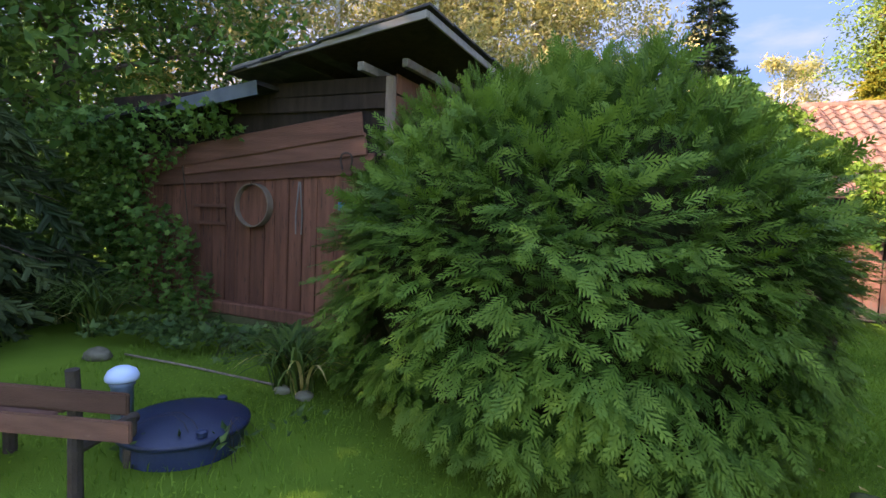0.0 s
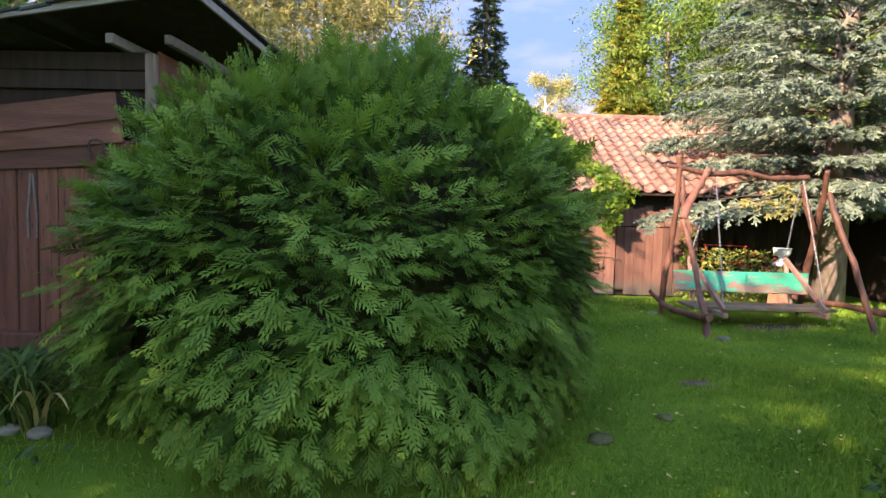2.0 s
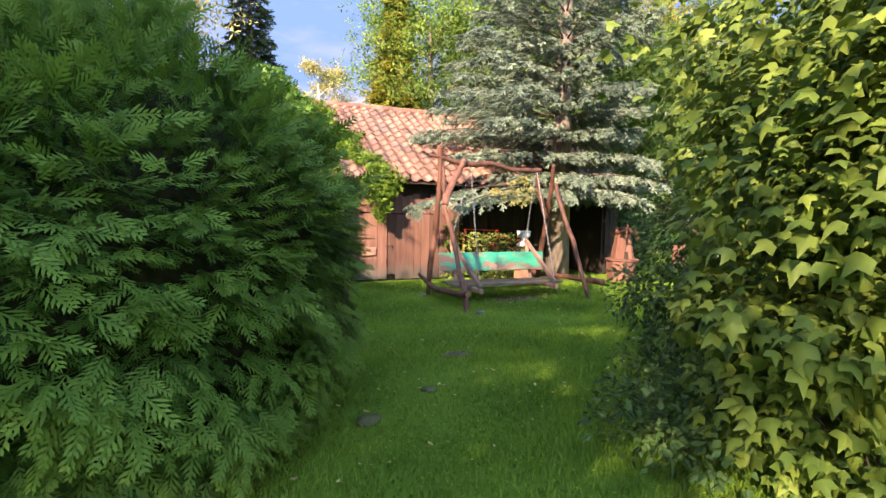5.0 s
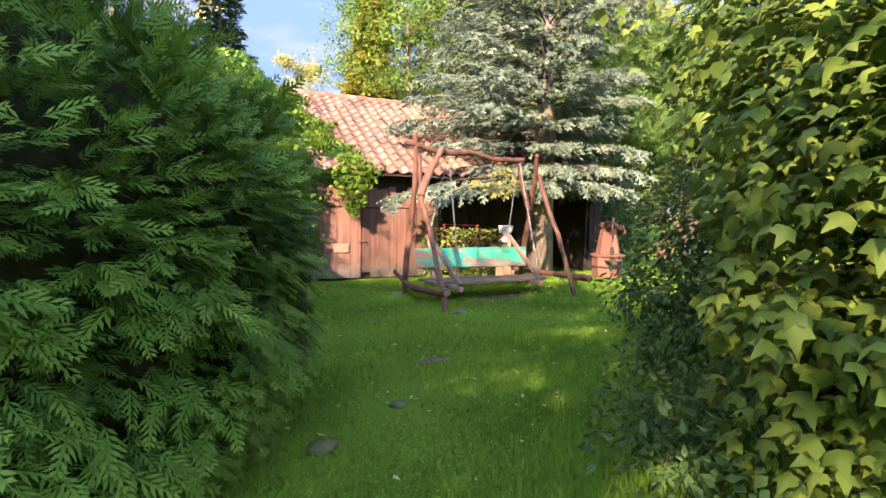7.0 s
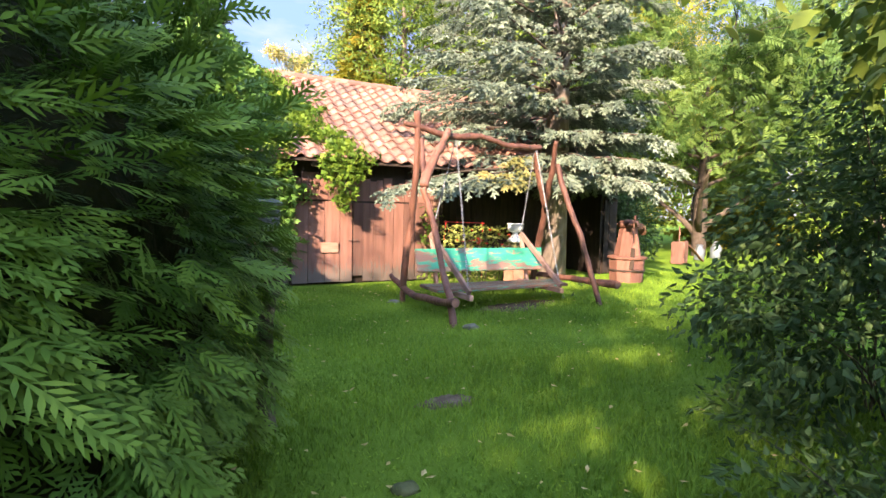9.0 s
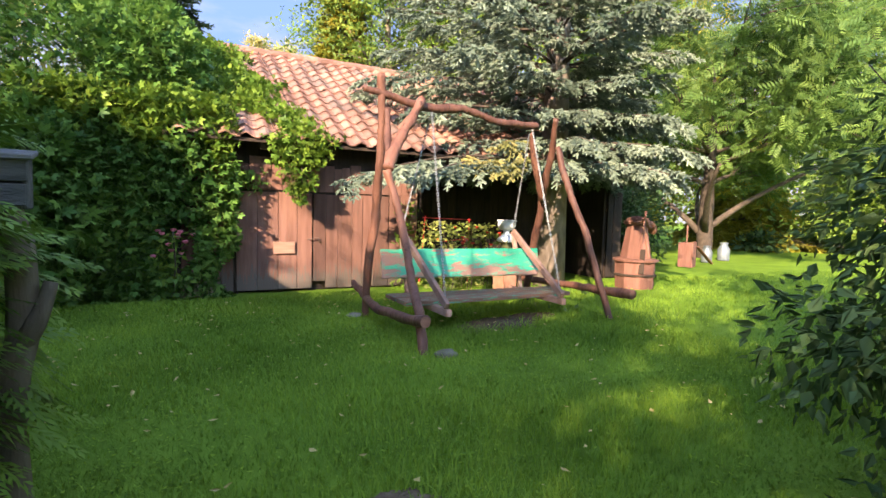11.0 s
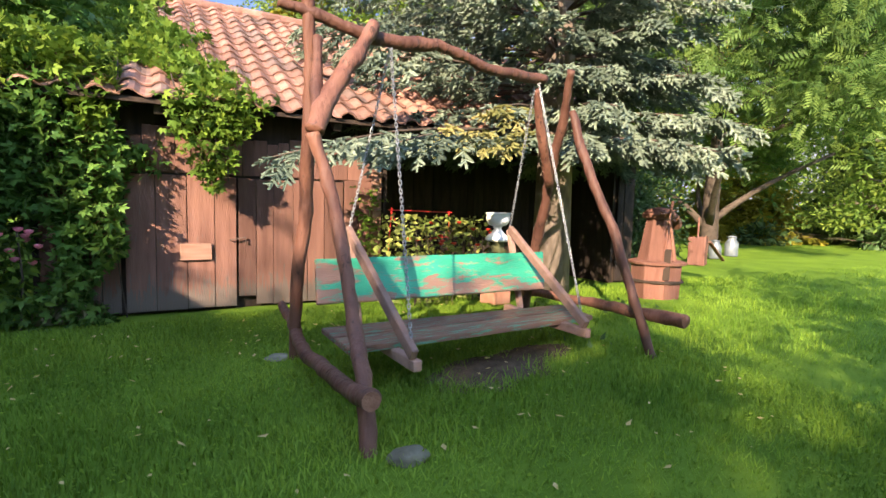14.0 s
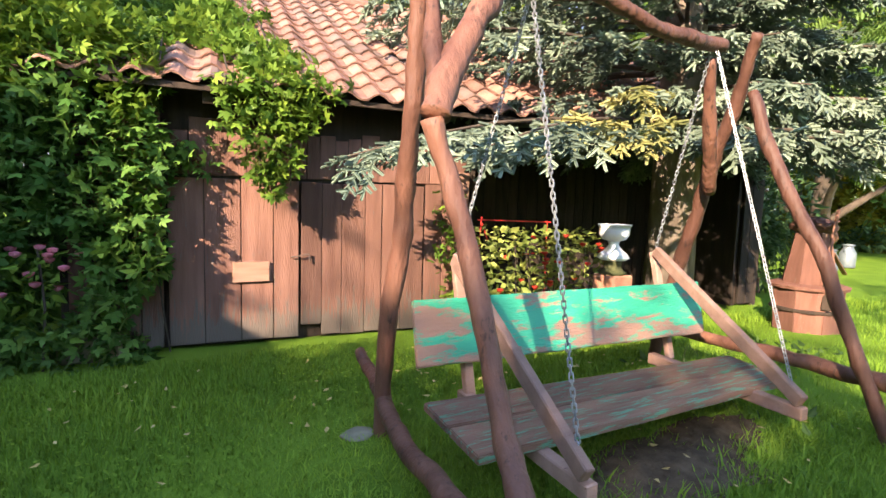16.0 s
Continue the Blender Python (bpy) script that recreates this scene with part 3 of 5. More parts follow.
def grass(name, n, x0, x1, y0, y1, lo, hi, label, skip=True):
    p = np.stack([rng.uniform(x0, x1, n), rng.uniform(y0, y1, n)], -1)
    keep = (p[:, 0] - BUSH[0]) ** 2 + (p[:, 1] - BUSH[1]) ** 2 > 1.9 ** 2
    keep &= (p[:, 0] - 5.5) * 0.13 + (p[:, 1] - 10.3) * 0.9915 < -0.03
    keep &= ~((p[:, 1] > 4.4) & (p[:, 0] < -0.9))
    for sx, sy, a, b in SOIL:
        e = ((p[:, 0] - sx) / a) ** 2 + ((p[:, 1] - sy) / b) ** 2
        keep &= e > 1.05 * rng.random(n) ** 0.6
    p = p[keep]
    n = len(p)
    patch = 0.5 + 0.5 * np.sin(p[:, 0] * 1.9 + 2 * np.sin(p[:, 1] * 1.3)) * np.sin(p[:, 1] * 2.3 + np.sin(p[:, 0]))
    h = rng.uniform(lo, hi, n) * (0.75 + 0.5 * patch)
    a = rng.uniform(0, 2 * np.pi, n)
    w = rng.uniform(0.0022, 0.0045, n) * (1 + h * 6)
    side = np.stack([np.cos(a), np.sin(a), np.zeros(n)], -1)
    lean = np.stack([-np.sin(a), np.cos(a), np.zeros(n)], -1) * (h * rng.uniform(0.3, 1.6, n))[:, None]
    base = np.concatenate([p, np.full((n, 1), -0.03)], 1)
    up = np.zeros((n, 3))
    up[:, 2] = h + 0.03
    V = np.stack([base - side * w[:, None], base + side * w[:, None], base + up * 0.6 + lean * 0.35 + side * w[:, None] * 0.8,
                  base + up + lean, base + up * 0.6 + lean * 0.35 - side * w[:, None] * 0.8], 1).reshape(-1, 3)
    o = (np.arange(n) * 5)[:, None]
    tri = np.concatenate([o + np.array([[0, 1, 2]]), o + np.array([[0, 2, 4]]), o + np.array([[4, 2, 3]])], 1).reshape(-1, 3)
    tints = np.repeat(np.clip(rng.random(n) * 0.5 + patch * 0.5, 0, 1), 5)
    return np_part(name, V, tri, M_GRASS, label=label, tints=tints, category="grass", kind="stuff")


grass("grass", 165000, 2.0, 9.5, 0.3, 9.9, 0.015, 0.050, "short bright green lawn grass blades")
grass("grass", 85000, -3.5, 15.5, -0.8, 9.9, 0.02, 0.06, "short bright green lawn grass blades")
grass("grass", 30000, 9.0, 24.0, 1.0, 13.0, 0.02, 0.06, "short bright green lawn grass blades")
grass("grass", 2200, 6.4, 9.4, 5.9, 8.1, 0.04, 0.10, "longer grass tufts round the swing")


def clover(n):
    """Small round leaves lying among the blades, in drifts."""
    p = np.stack([rng.uniform(-2.5, 11.0, n), rng.uniform(-0.5, 9.8, n), rng.uniform(0.008, 0.026, n)], -1)
    drift = np.sin(p[:, 0] * 2.3 + 1.7 * np.sin(p[:, 1] * 1.9)) + np.sin(p[:, 1] * 3.1 + 1.2 * np.sin(p[:, 0] * 2.7)) + rng.normal(size=n) * 0.7
    keep = (drift > -0.2) & ((p[:, 0] - BUSH[0]) ** 2 + (p[:, 1] - BUSH[1]) ** 2 > 2.0 ** 2) & ~((p[:, 1] > 4.4) & (p[:, 0] < -0.9))
    for sx, sy, a, b in SOIL:
        keep &= ((p[:, 0] - sx) / a) ** 2 + ((p[:, 1] - sy) / b) ** 2 > 1.0
    p = p[keep]
    n = len(p)
    V, F, t = scatter(T_LEAF, p, rand_dirs(n) * np.array([1, 1, 0.3]), np.array([0, 0, 1.0]) + rand_dirs(n) * 0.5, rng.uniform(0.015, 0.036, n))
    np_part("clover", V, F, M_GRASS, None, "small clover leaves among the lawn grass", tints=t, category="clover", kind="stuff")


clover(75000)


def soil_patch(x, y, a, b, seed):
    bm = bmesh.new()
    bmesh.ops.create_grid(bm, x_segments=26, y_segments=26, size=1)
    for v in bm.verts:
        d = v.co.xy.length
        k = 1 + 0.35 * noise.noise(v.co * 1.8 + Vector((seed, 0, 0)))
        v.co = Vector((v.co.x * a * k, v.co.y * b * k, 0.016 * max(0, 1 - d * d * 0.9) - 0.045 * max(0, d - 0.7) + 0.016 * noise.noise(v.co * 7 + Vector((seed, 0, 0)))))
    ob = part("soil_patch", bm, M_SOIL, None, "bare brown trodden soil in the lawn", True, category="soil", kind="structure")
    ob.location = (x, y, 0.0)


for i, s in enumerate(SOIL):
    soil_patch(*s, i * 3.7)


# ---------- the round thuja ----------
def thuja():
    cx, cy = BUSH
    R, zc, ct = 2.22, 0.72, 2.34
    root = empty("thuja_bush", pose(cx, cy, 0), label="large round green thuja bush with feathery sprays", category="bush")

    def surf(d):
        """Radii along directions: an egg that is drawn in a little at its foot."""
        up = d[:, 2] > 0
        cz = np.where(up, ct, 1.15)
        k = 1 / np.sqrt((d[:, 0] ** 2 + d[:, 1] ** 2) / R ** 2 + d[:, 2] ** 2 / cz ** 2)
        a = np.arctan2(d[:, 1], d[:, 0])
        lump = 0.05 * np.sin(3 * a + 5 * d[:, 2]) + 0.04 * np.sin(7 * a - 6 * d[:, 2] + 1) + 0.03 * np.sin(13 * a + 11 * d[:, 2])
        return k * (1 + lump * 0.8)

    # core in place of twigs and needles, shade put into its dark colour
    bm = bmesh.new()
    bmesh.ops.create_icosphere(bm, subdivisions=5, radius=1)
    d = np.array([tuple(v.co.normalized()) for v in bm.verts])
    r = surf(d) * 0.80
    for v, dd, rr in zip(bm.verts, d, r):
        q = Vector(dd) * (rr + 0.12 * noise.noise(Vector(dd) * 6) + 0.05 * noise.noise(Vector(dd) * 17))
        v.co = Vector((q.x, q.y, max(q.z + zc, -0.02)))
    part("inner_growth", bm, M_THUJA_IN, root, "dark core standing for the bush's shaded inside")
    part("stem", bm_tube([(0, 0, -0.1), (0.05, 0, 0.4), (0, 0, 1.5)], [0.16, 0.12, 0.05], 9, 0.2), M_BARK, root)
    # inner sprays tinted dark as shade, outer ones tinted bright as light, in overlapping tiers
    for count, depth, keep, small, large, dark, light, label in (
            (15000, 0.90, -0.30, 0.12, 0.22, 0.0, 0.30, "inner green scaly sprays, darkened as if in shade"),
            (11500, 0.955, -0.06, 0.15, 0.27, 0.30, 1.0, "outer green scaly fan-shaped sprays, brightened as if lit")):
        d = rand_dirs(count * 3)
        d = d[d[:, 2] > -0.60]
        d = d[(d[:, 1] < 0.4) | (rng.random(len(d)) < 0.2)][:count]
        hub = d * surf(d)[:, None]
        gap = np.array([noise.noise(Vector((p[0], p[1], p[2] * 1.7)) * 2.6) + 0.8 * noise.noise(Vector((p[0], p[1], p[2] * 1.6)) * 6.0) for p in hub])
        hub *= (depth + 0.08 * np.clip(gap, -1, 0.8) - 0.05 * rng.random(len(d)) ** 1.5)[:, None]
        hub[:, 2] += zc
        ok = (hub[:, 2] > 0.05) & (gap > keep + 0.3 * np.clip(-d[:, 2], 0, 1))
        hub, d, gap = hub[ok], d[ok], gap[ok]
        n = len(hub)
        flat = unit(d * np.array([1, 1, 0.0]))
        across = unit(np.cross(d, np.array([0, 0, 1.0]) + rand_dirs(n) * 0.3))
        crest = np.clip(d[:, 2:3] - 0.15, 0, 1)
        turn = rng.normal(size=(n, 1)) * 0.7
        lead = unit(d * 0.65 + across * turn + np.array([0, 0, -0.55]) + crest * np.array([0, 0, 1.2]) + rand_dirs(n) * 0.25)
        face = np.array([0, 0, 1.0]) * (1 - 1.1 * crest) + flat * (0.5 + 0.8 * crest) + rand_dirs(n) * 0.5
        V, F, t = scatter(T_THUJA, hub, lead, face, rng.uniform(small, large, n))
        # tint rises from the base of a spray to its tips
        tipward = np.tile(np.clip(T_THUJA[0][:, 0] + np.abs(T_THUJA[0][:, 1]) * 0.6, 0, 1), n)
        np_part("foliage", V, F, M_THUJA, root, label, tints=dark + (light - dark) * (0.5 * t + 0.5 * tipward), kind="stuff")


thuja()


# ---------- shrubs on the other side of the lawn ----------
def shrub(name, blobs, n, leaf, mat, template, label, stems, thick=0.02, up=0.45, droop=0.25):
    x, y = blobs[0][0][0], blobs[0][0][1]
    root = empty(name, pose(x, y, 0), label=label, category="shrub")
    rel = [((b[0][0] - x, b[0][1] - y, b[0][2]), b[1]) for b in blobs]
    bm = bmesh.new()
    for i in range(stems):
        a = i * 2.4
        c, r = rel[i % len(rel)]
        end = Vector(c) + Vector((math.cos(a) * r[0] * 0.8, math.sin(a) * r[1] * 0.8, r[2] * random.uniform(-0.3, 0.7)))
        pts = smooth_line([(0.12 * math.cos(a), 0.12 * math.sin(a), -0.05), Vector((end.x * 0.35, end.y * 0.35, max(end.z * 0.5, 0.3))), end], 4)
        bm_tube(pts, [thick, thick * 0.6, thick * 0.25], 5, 0.1, bm)
    part("branchwork", bm, M_TWIG, root, smooth=True, kind="stuff")
    pos, out = blob_points(n, rel, 0.8)
    # leaves hang in tiers with gaps between
    g = np.array([noise.noise(Vector(p) * 2.6) for p in pos])
    ok = (pos[:, 2] > 0.12) & (g > -0.28)
    pos, out = pos[ok], out[ok]
    leaf_cloud("foliage", pos, leaf, mat, root, template, up=up, out=out * 0.75, droop=droop, kind="stuff")
    return root


shrub("lobed_shrub", [((5.35, 0.35, 1.75), (1.15, 1.15, 1.1)), ((5.0, 0.55, 1.1), (0.8, 0.75, 0.45)), ((5.9, 0.9, 2.5), (1.2, 1.2, 1.1)), ((5.4, -0.3, 2.4), (1.3, 1.1, 1.3)), ((5.3, 0.5, 0.6), (0.9, 0.85, 0.6))],
      23000, 0.09, M_CURRANT, T_LOBED, "tall shrub with pale green lobed leaves", 10, 0.011, up=0.5, droop=0.9)
shrub("dark_shrub", [((7.5, 2.25, 1.35), (1.35, 1.25, 1.3)), ((7.9, 2.0, 2.6), (1.2, 1.1, 1.2)), ((6.6, 2.9, 0.75), (0.6, 0.5, 0.38)), ((7.1, 2.7, 1.35), (0.7, 0.6, 0.6)), ((6.6, 2.3, 0.6), (0.8, 0.7, 0.6)), ((8.3, 1.7, 1.8), (1.3, 1.3, 1.6))],
      22000, 0.068, M_DARKLEAF, T_LEAF, "dense dark green small-leaved shrub", 9, 0.011, droop=0.6)
shrub("ground_cover", [((4.75, 1.25, 0.18), (0.55, 0.6, 0.28)), ((5.4, 1.8, 0.15), (0.6, 0.5, 0.25)), ((6.2, 2.5, 0.15), (0.5, 0.4, 0.25)), ((5.0, 1.0, 0.3), (0.7, 0.7, 0.4))],
      4200, 0.06, M_COVER, T_LEAF, "low leafy weeds under the shrubs", 8, 0.004)


# ---------- barn ----------
def barn():
    root = empty("barn", U_BARN, label="old brown plank barn with an orange clay tile roof", category="barn")
    # carcass: back wall behind the planks, its dark colour standing for shade, gables
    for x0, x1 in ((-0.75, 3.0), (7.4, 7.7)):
        part("inner_wall", bm_box(x0, x1, 0.07, 0.19, 0.0, 2.5, 0.0), M_BARNDARK, root, "boards behind the planks, darkened as if in shade")
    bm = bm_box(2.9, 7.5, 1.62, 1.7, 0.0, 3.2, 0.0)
    part("inner_wall", bm, M_BARNDARK, root, "boards behind the planks, darkened as if in shade")
    for x0, x1 in ((-0.8, -0.7), (7.7, 7.8)):
        bm = bmesh.new()
        a = [bm.verts.new(p) for p in ((x0, 0.0, 0), (x0, 7.9, 0), (x0, 7.9, 2.5), (x0, 3.95, 4.6), (x0, 0.0, 2.5))]
        b = [bm.verts.new((x1, v.co.y, v.co.z)) for v in a]
        bm.faces.new(a)
        bm.faces.new(b[::-1])
        for i in range(5):
            bm.faces.new((a[i], b[i], b[(i + 1) % 5], a[(i + 1) % 5]))
        part("gable", bm, M_BARNDARK, root)
    part("back_wall", bm_box(-0.75, 7.7, 7.75, 7.9, 0, 2.5, 0), M_BARNDARK, root)
    # roof deck
    th = math.atan2(2.39, 4.35)
    L = math.hypot(2.39, 4.35)
    deck = Matrix.Translation((0, -0.4, 2.30)) @ Matrix.Rotation(th, 4, "X")
    part("roof", bm_box(-0.95, 8.0, 0.0, L, -0.05, 0.0, 0, m=deck), M_BARNDARK, root, "dark boards under the tiles")
    back = Matrix.Translation((0, 8.3, 2.30)) @ Matrix.Rotation(math.pi, 4, "Z") @ Matrix.Rotation(th, 4, "X")
    part("roof", bm_box(-8.0, 0.95, 0.0, L, -0.05, 0.0, 0, m=back), M_TILE, root)
    # rafters' feet under the eave
    for i in range(9):
        x = -0.6 + i * 0.95
        part("rafter", bm_box(x - 0.05, x + 0.05, 0.02, 0.75, -0.17, -0.055, 0.008, m=deck), M_BARNDARK, root)
    part("gutter_board", bm_box(-0.95, 8.0, -0.412, -0.385, 2.25, 2.30, 0.004), M_BARNDARK, root)
    # two-leaf gate of upright planks
    for name, x0, x1, n in (("barn_door", 0.0, 1.13, 4), ("barn_door", 1.15, 2.42, 6)):
        xs_ = [x0 + (x1 - x0) * (i + (random.uniform(-0.18, 0.18) if 0 < i < n else 0)) / n for i in range(n + 1)]
        door = part(name, bm_box(x0 + 0.03, x1 - 0.03, 0.03, 0.065, 0.3, 1.4, 0.0), M_BARNDARK, root, "closed gate leaf of rough brown upright planks")
        for a, b in zip(xs_, xs_[1:]):
            zb = random.uniform(0.02, 0.05) + (0.1 if abs(a - 1.15) < 0.01 else 0)
            y = random.uniform(-0.012, 0.0)
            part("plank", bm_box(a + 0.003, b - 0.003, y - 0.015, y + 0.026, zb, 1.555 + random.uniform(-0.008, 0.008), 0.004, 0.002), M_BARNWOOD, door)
    part("patch_board", bm_box(0.53, 0.86, -0.062, -0.034, 0.60, 0.79, 0.006, 0.004), M_PATCH, root, "pale board nailed over a hole")
    part("latch", bm_tube([(1.05, -0.06, 0.83), (1.12, -0.075, 0.84), (1.22, -0.07, 0.86), (1.23, -0.06, 0.78)], 0.009, 6), M_IRON, root)
    # short planks above the gate, broken tops
    x = -0.1
    while x < 2.9:
        w = random.uniform(0.1, 0.19)
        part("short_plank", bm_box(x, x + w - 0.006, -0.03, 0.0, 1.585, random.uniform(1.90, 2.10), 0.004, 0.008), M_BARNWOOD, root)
        x += w
    part("lintel", bm_box(-0.15, 3.0, 0.0, 0.066, 1.52, 1.62, 0.006), M_BARNDARK, root)
    # wall and bay beyond the gate, coloured dark for the spruce's shade, and the pale corner post
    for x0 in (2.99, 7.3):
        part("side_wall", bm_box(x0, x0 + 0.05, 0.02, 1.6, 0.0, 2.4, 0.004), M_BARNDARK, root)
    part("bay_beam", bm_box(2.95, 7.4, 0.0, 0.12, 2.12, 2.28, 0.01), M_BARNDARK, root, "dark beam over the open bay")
    part("post", bm_box(2.80, 2.93, -0.07, 0.03, 0.0, 1.72, 0.01), M_PATCH, root, "pale weathered upright post")
    x = 2.44
    while x < 7.6:
        w = random.uniform(0.15, 0.22)
        if not 2.75 < x < 2.9:
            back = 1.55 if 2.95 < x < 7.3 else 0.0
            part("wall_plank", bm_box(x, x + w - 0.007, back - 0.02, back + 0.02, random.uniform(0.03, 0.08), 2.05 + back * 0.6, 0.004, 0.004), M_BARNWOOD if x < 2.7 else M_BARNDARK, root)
        x += w
    x = -0.74
    while x < -0.05:
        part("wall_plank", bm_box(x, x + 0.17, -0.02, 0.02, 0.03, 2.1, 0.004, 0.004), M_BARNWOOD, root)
        x += 0.176
    # pantiles
    tw, te = 0.28, 0.335
    prof = [(0.0, 0.006), (0.04, 0.042), (0.09, 0.066), (0.14, 0.052), (0.185, 0.016), (0.235, 0.0), (0.292, 0.008)]

    def tile_mesh(name, mat):
        bm = bmesh.new()
        rows = []
        for y, lift in ((0.0, 0.03), (0.40, 0.0)):
            rows.append([bm.verts.new((px, y, pz + lift)) for px, pz in prof])
        low = [bm.verts.new((px, 0.0, pz + 0.012)) for px, pz in prof]
        for i in range(len(prof) - 1):
            bm.faces.new((rows[0][i], rows[0][i + 1], rows[1][i + 1], rows[1][i]))
            bm.faces.new((low[i], low[i + 1], rows[0][i + 1], rows[0][i]))
        me = bpy.data.meshes.new(name)
        bm.normal_update()
        bm.to_mesh(me)
        bm.free()
        me.materials.append(mat)
        return me

    tiles = tile_mesh("roof_tile", M_TILE), tile_mesh("roof_tile", M_TILE_DK)
    nrow = int(L / te)
    rest_v, rest_f = [], []
    tv = np.array([tuple(v.co) for v in tiles[0].vertices])
    tf = np.array([tuple(p.vertices) for p in tiles[0].polygons])
    for r in range(nrow + 1):
        for c in range(-3, 29):
            x = c * tw
            m = deck @ Matrix.Translation((x + random.uniform(-0.008, 0.008), r * te - 0.04 + random.uniform(-0.012, 0.012), 0.006 + random.uniform(0, 0.008))) @ Matrix.Rotation(radians(random.uniform(-1.6, 1.6)), 4, "Z")
            if -0.7 < x < 3.3:
                ob = new("roof_tile", tiles[1] if random.random() < 0.2 else tiles[0])
                ob.parent = root
                ob.matrix_local = m
            else:
                mm = np.array(m)
                rest_f.append(tf + len(rest_v) * len(tv))
                rest_v.append(tv @ mm[:3, :3].T + mm[:3, 3])
    np_part("far_tiles", np.concatenate(rest_v), np.concatenate(rest_f), M_TILE, root, kind="stuff")
    for c in range(-3, 24):
        bm = bm_tube([(c * 0.34, 3.95, 4.72), (c * 0.34 + 0.37, 3.95, 4.735 + random.uniform(-.01, .01))], [0.12, 0.105], 10)
        part("ridge_tile", bm, M_TILE, root)
    return root


barn()


# ---------- creepers ----------
def creeper(name, pts, out, size, mat, label, stems=()):
    root = empty(name, pose(*[float(v) for v in pts[0][:2]], 0), label=label, category="climbing plant")
    bm = bmesh.new()
    for line in stems:
        bm_tube(smooth_line(line, 4), 0.008, 5, 0, bm)
    org = np.array([*pts[0][:2], 0.0])
    if stems:
        o = part("branchwork", bm, M_TWIG, root, kind="stuff")
        o.data.transform(Matrix.Translation(Vector(-org)))
    else:
        bm.free()
    leaf_cloud("foliage", pts - org, size * 0.65, mat, root, T_PALM, up=0.3, out=out, kind="stuff")


def barn_world(local):
    m = np.array(U_BARN)
    return local @ m[:3, :3].T + m[:3, 3]


def creeper_places():
    face = np.array([-0.13, -0.9915, 0.0])
    # on the wall beside the gate
    n = 11500
    p = np.stack([rng.uniform(-2.6, 0.02, n), -rng.random(n) ** 1.5 * 0.55 * 0.9, rng.uniform(0.0, 2.9, n)], -1)
    edge = 0.05 - 0.22 * np.sin(p[:, 2] * 5) * np.sin(p[:, 2] * 2.3 + 1) - 0.25 * (p[:, 2] < 0.7) * 0.5
    hole = ((p[:, 0] + 0.85) / 0.30) ** 2 + ((p[:, 2] - 0.72) / 0.40) ** 2 > 1
    p = p[(p[:, 0] < edge) & hole]
    w = barn_world(p)
    # the upper part gets the lighter leaf, coloured as if in sun
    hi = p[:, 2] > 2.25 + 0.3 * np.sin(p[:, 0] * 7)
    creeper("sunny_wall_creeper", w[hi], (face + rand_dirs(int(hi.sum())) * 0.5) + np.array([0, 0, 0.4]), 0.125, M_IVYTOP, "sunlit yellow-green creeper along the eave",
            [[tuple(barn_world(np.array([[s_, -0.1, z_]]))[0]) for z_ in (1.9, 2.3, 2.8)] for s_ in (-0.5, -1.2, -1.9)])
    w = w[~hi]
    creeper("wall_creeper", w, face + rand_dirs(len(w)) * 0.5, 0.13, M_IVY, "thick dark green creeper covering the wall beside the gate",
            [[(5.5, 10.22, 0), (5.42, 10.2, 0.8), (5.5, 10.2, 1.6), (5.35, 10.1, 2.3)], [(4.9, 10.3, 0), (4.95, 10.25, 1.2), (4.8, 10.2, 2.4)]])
    # a tall mass to the side of the barn
    blobs = [((3.9, 10.7, 1.4), (1.0, 0.8, 1.6)), ((3.4, 11.2, 2.8), (1.2, 1.0, 1.5)), ((4.5, 11.2, 3.2), (0.8, 0.8, 1.2)), ((3.0, 10.2, 1.2), (0.9, 0.9, 1.4)), ((4.3, 12.6, 4.2), (0.9, 1.2, 0.9))]
    q, out = blob_points(15000, blobs, 0.4)
    q, out = q[q[:, 2] > 0.03], out[q[:, 2] > 0.03]
    creeper("creeper_thicket", q, out, 0.15, M_IVY, "tall thicket of creeper beside the barn", [[(3.9, 10.7, 0), (3.8, 10.8, 1.5), (3.6, 11, 3)], [(4.4, 11.2, 0), (4.5, 11.2, 2), (4.5, 12, 4)]])
    # over the roof, a slanting edge from ridge to eave
    n = 13000
    t = rng.random(n)
    y = -0.42 + 4.4 * t
    s = rng.uniform(-1.1, 1.9, n)
    lim = 1.15 - 1.05 * t + 0.22 * np.sin(t * 17) + 0.12 * np.sin(t * 41 + 1)
    bare = (t < 0.14 + 0.05 * np.sin(s * 9)) & (s > -0.65) & (s < 0.58)
    thin = rng.random(n) < np.where(s > lim - 0.25, 0.45, 0.9)
    ok = (s < lim) & ~bare & thin
    z = 2.30 + 2.39 * t + 0.06 + rng.random(n) ** 2 * 0.22
    w = barn_world(np.stack([s, y, z], -1)[ok])
    up = np.tile(np.array([[-0.1, -0.45, 0.7]]), (len(w), 1)) + rand_dirs(len(w)) * 0.4
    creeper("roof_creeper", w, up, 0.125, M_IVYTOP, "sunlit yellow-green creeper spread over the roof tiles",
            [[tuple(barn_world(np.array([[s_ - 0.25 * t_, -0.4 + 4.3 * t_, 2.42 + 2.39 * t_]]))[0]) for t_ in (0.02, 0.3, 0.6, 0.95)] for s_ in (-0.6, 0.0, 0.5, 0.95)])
    # on the pale post past the gate
    n = 260
    p = np.stack([2.72 + rng.normal(size=n) * 0.12, -0.09 - rng.random(n) * 0.1, rng.random(n) ** 1.2 * 1.5], -1)
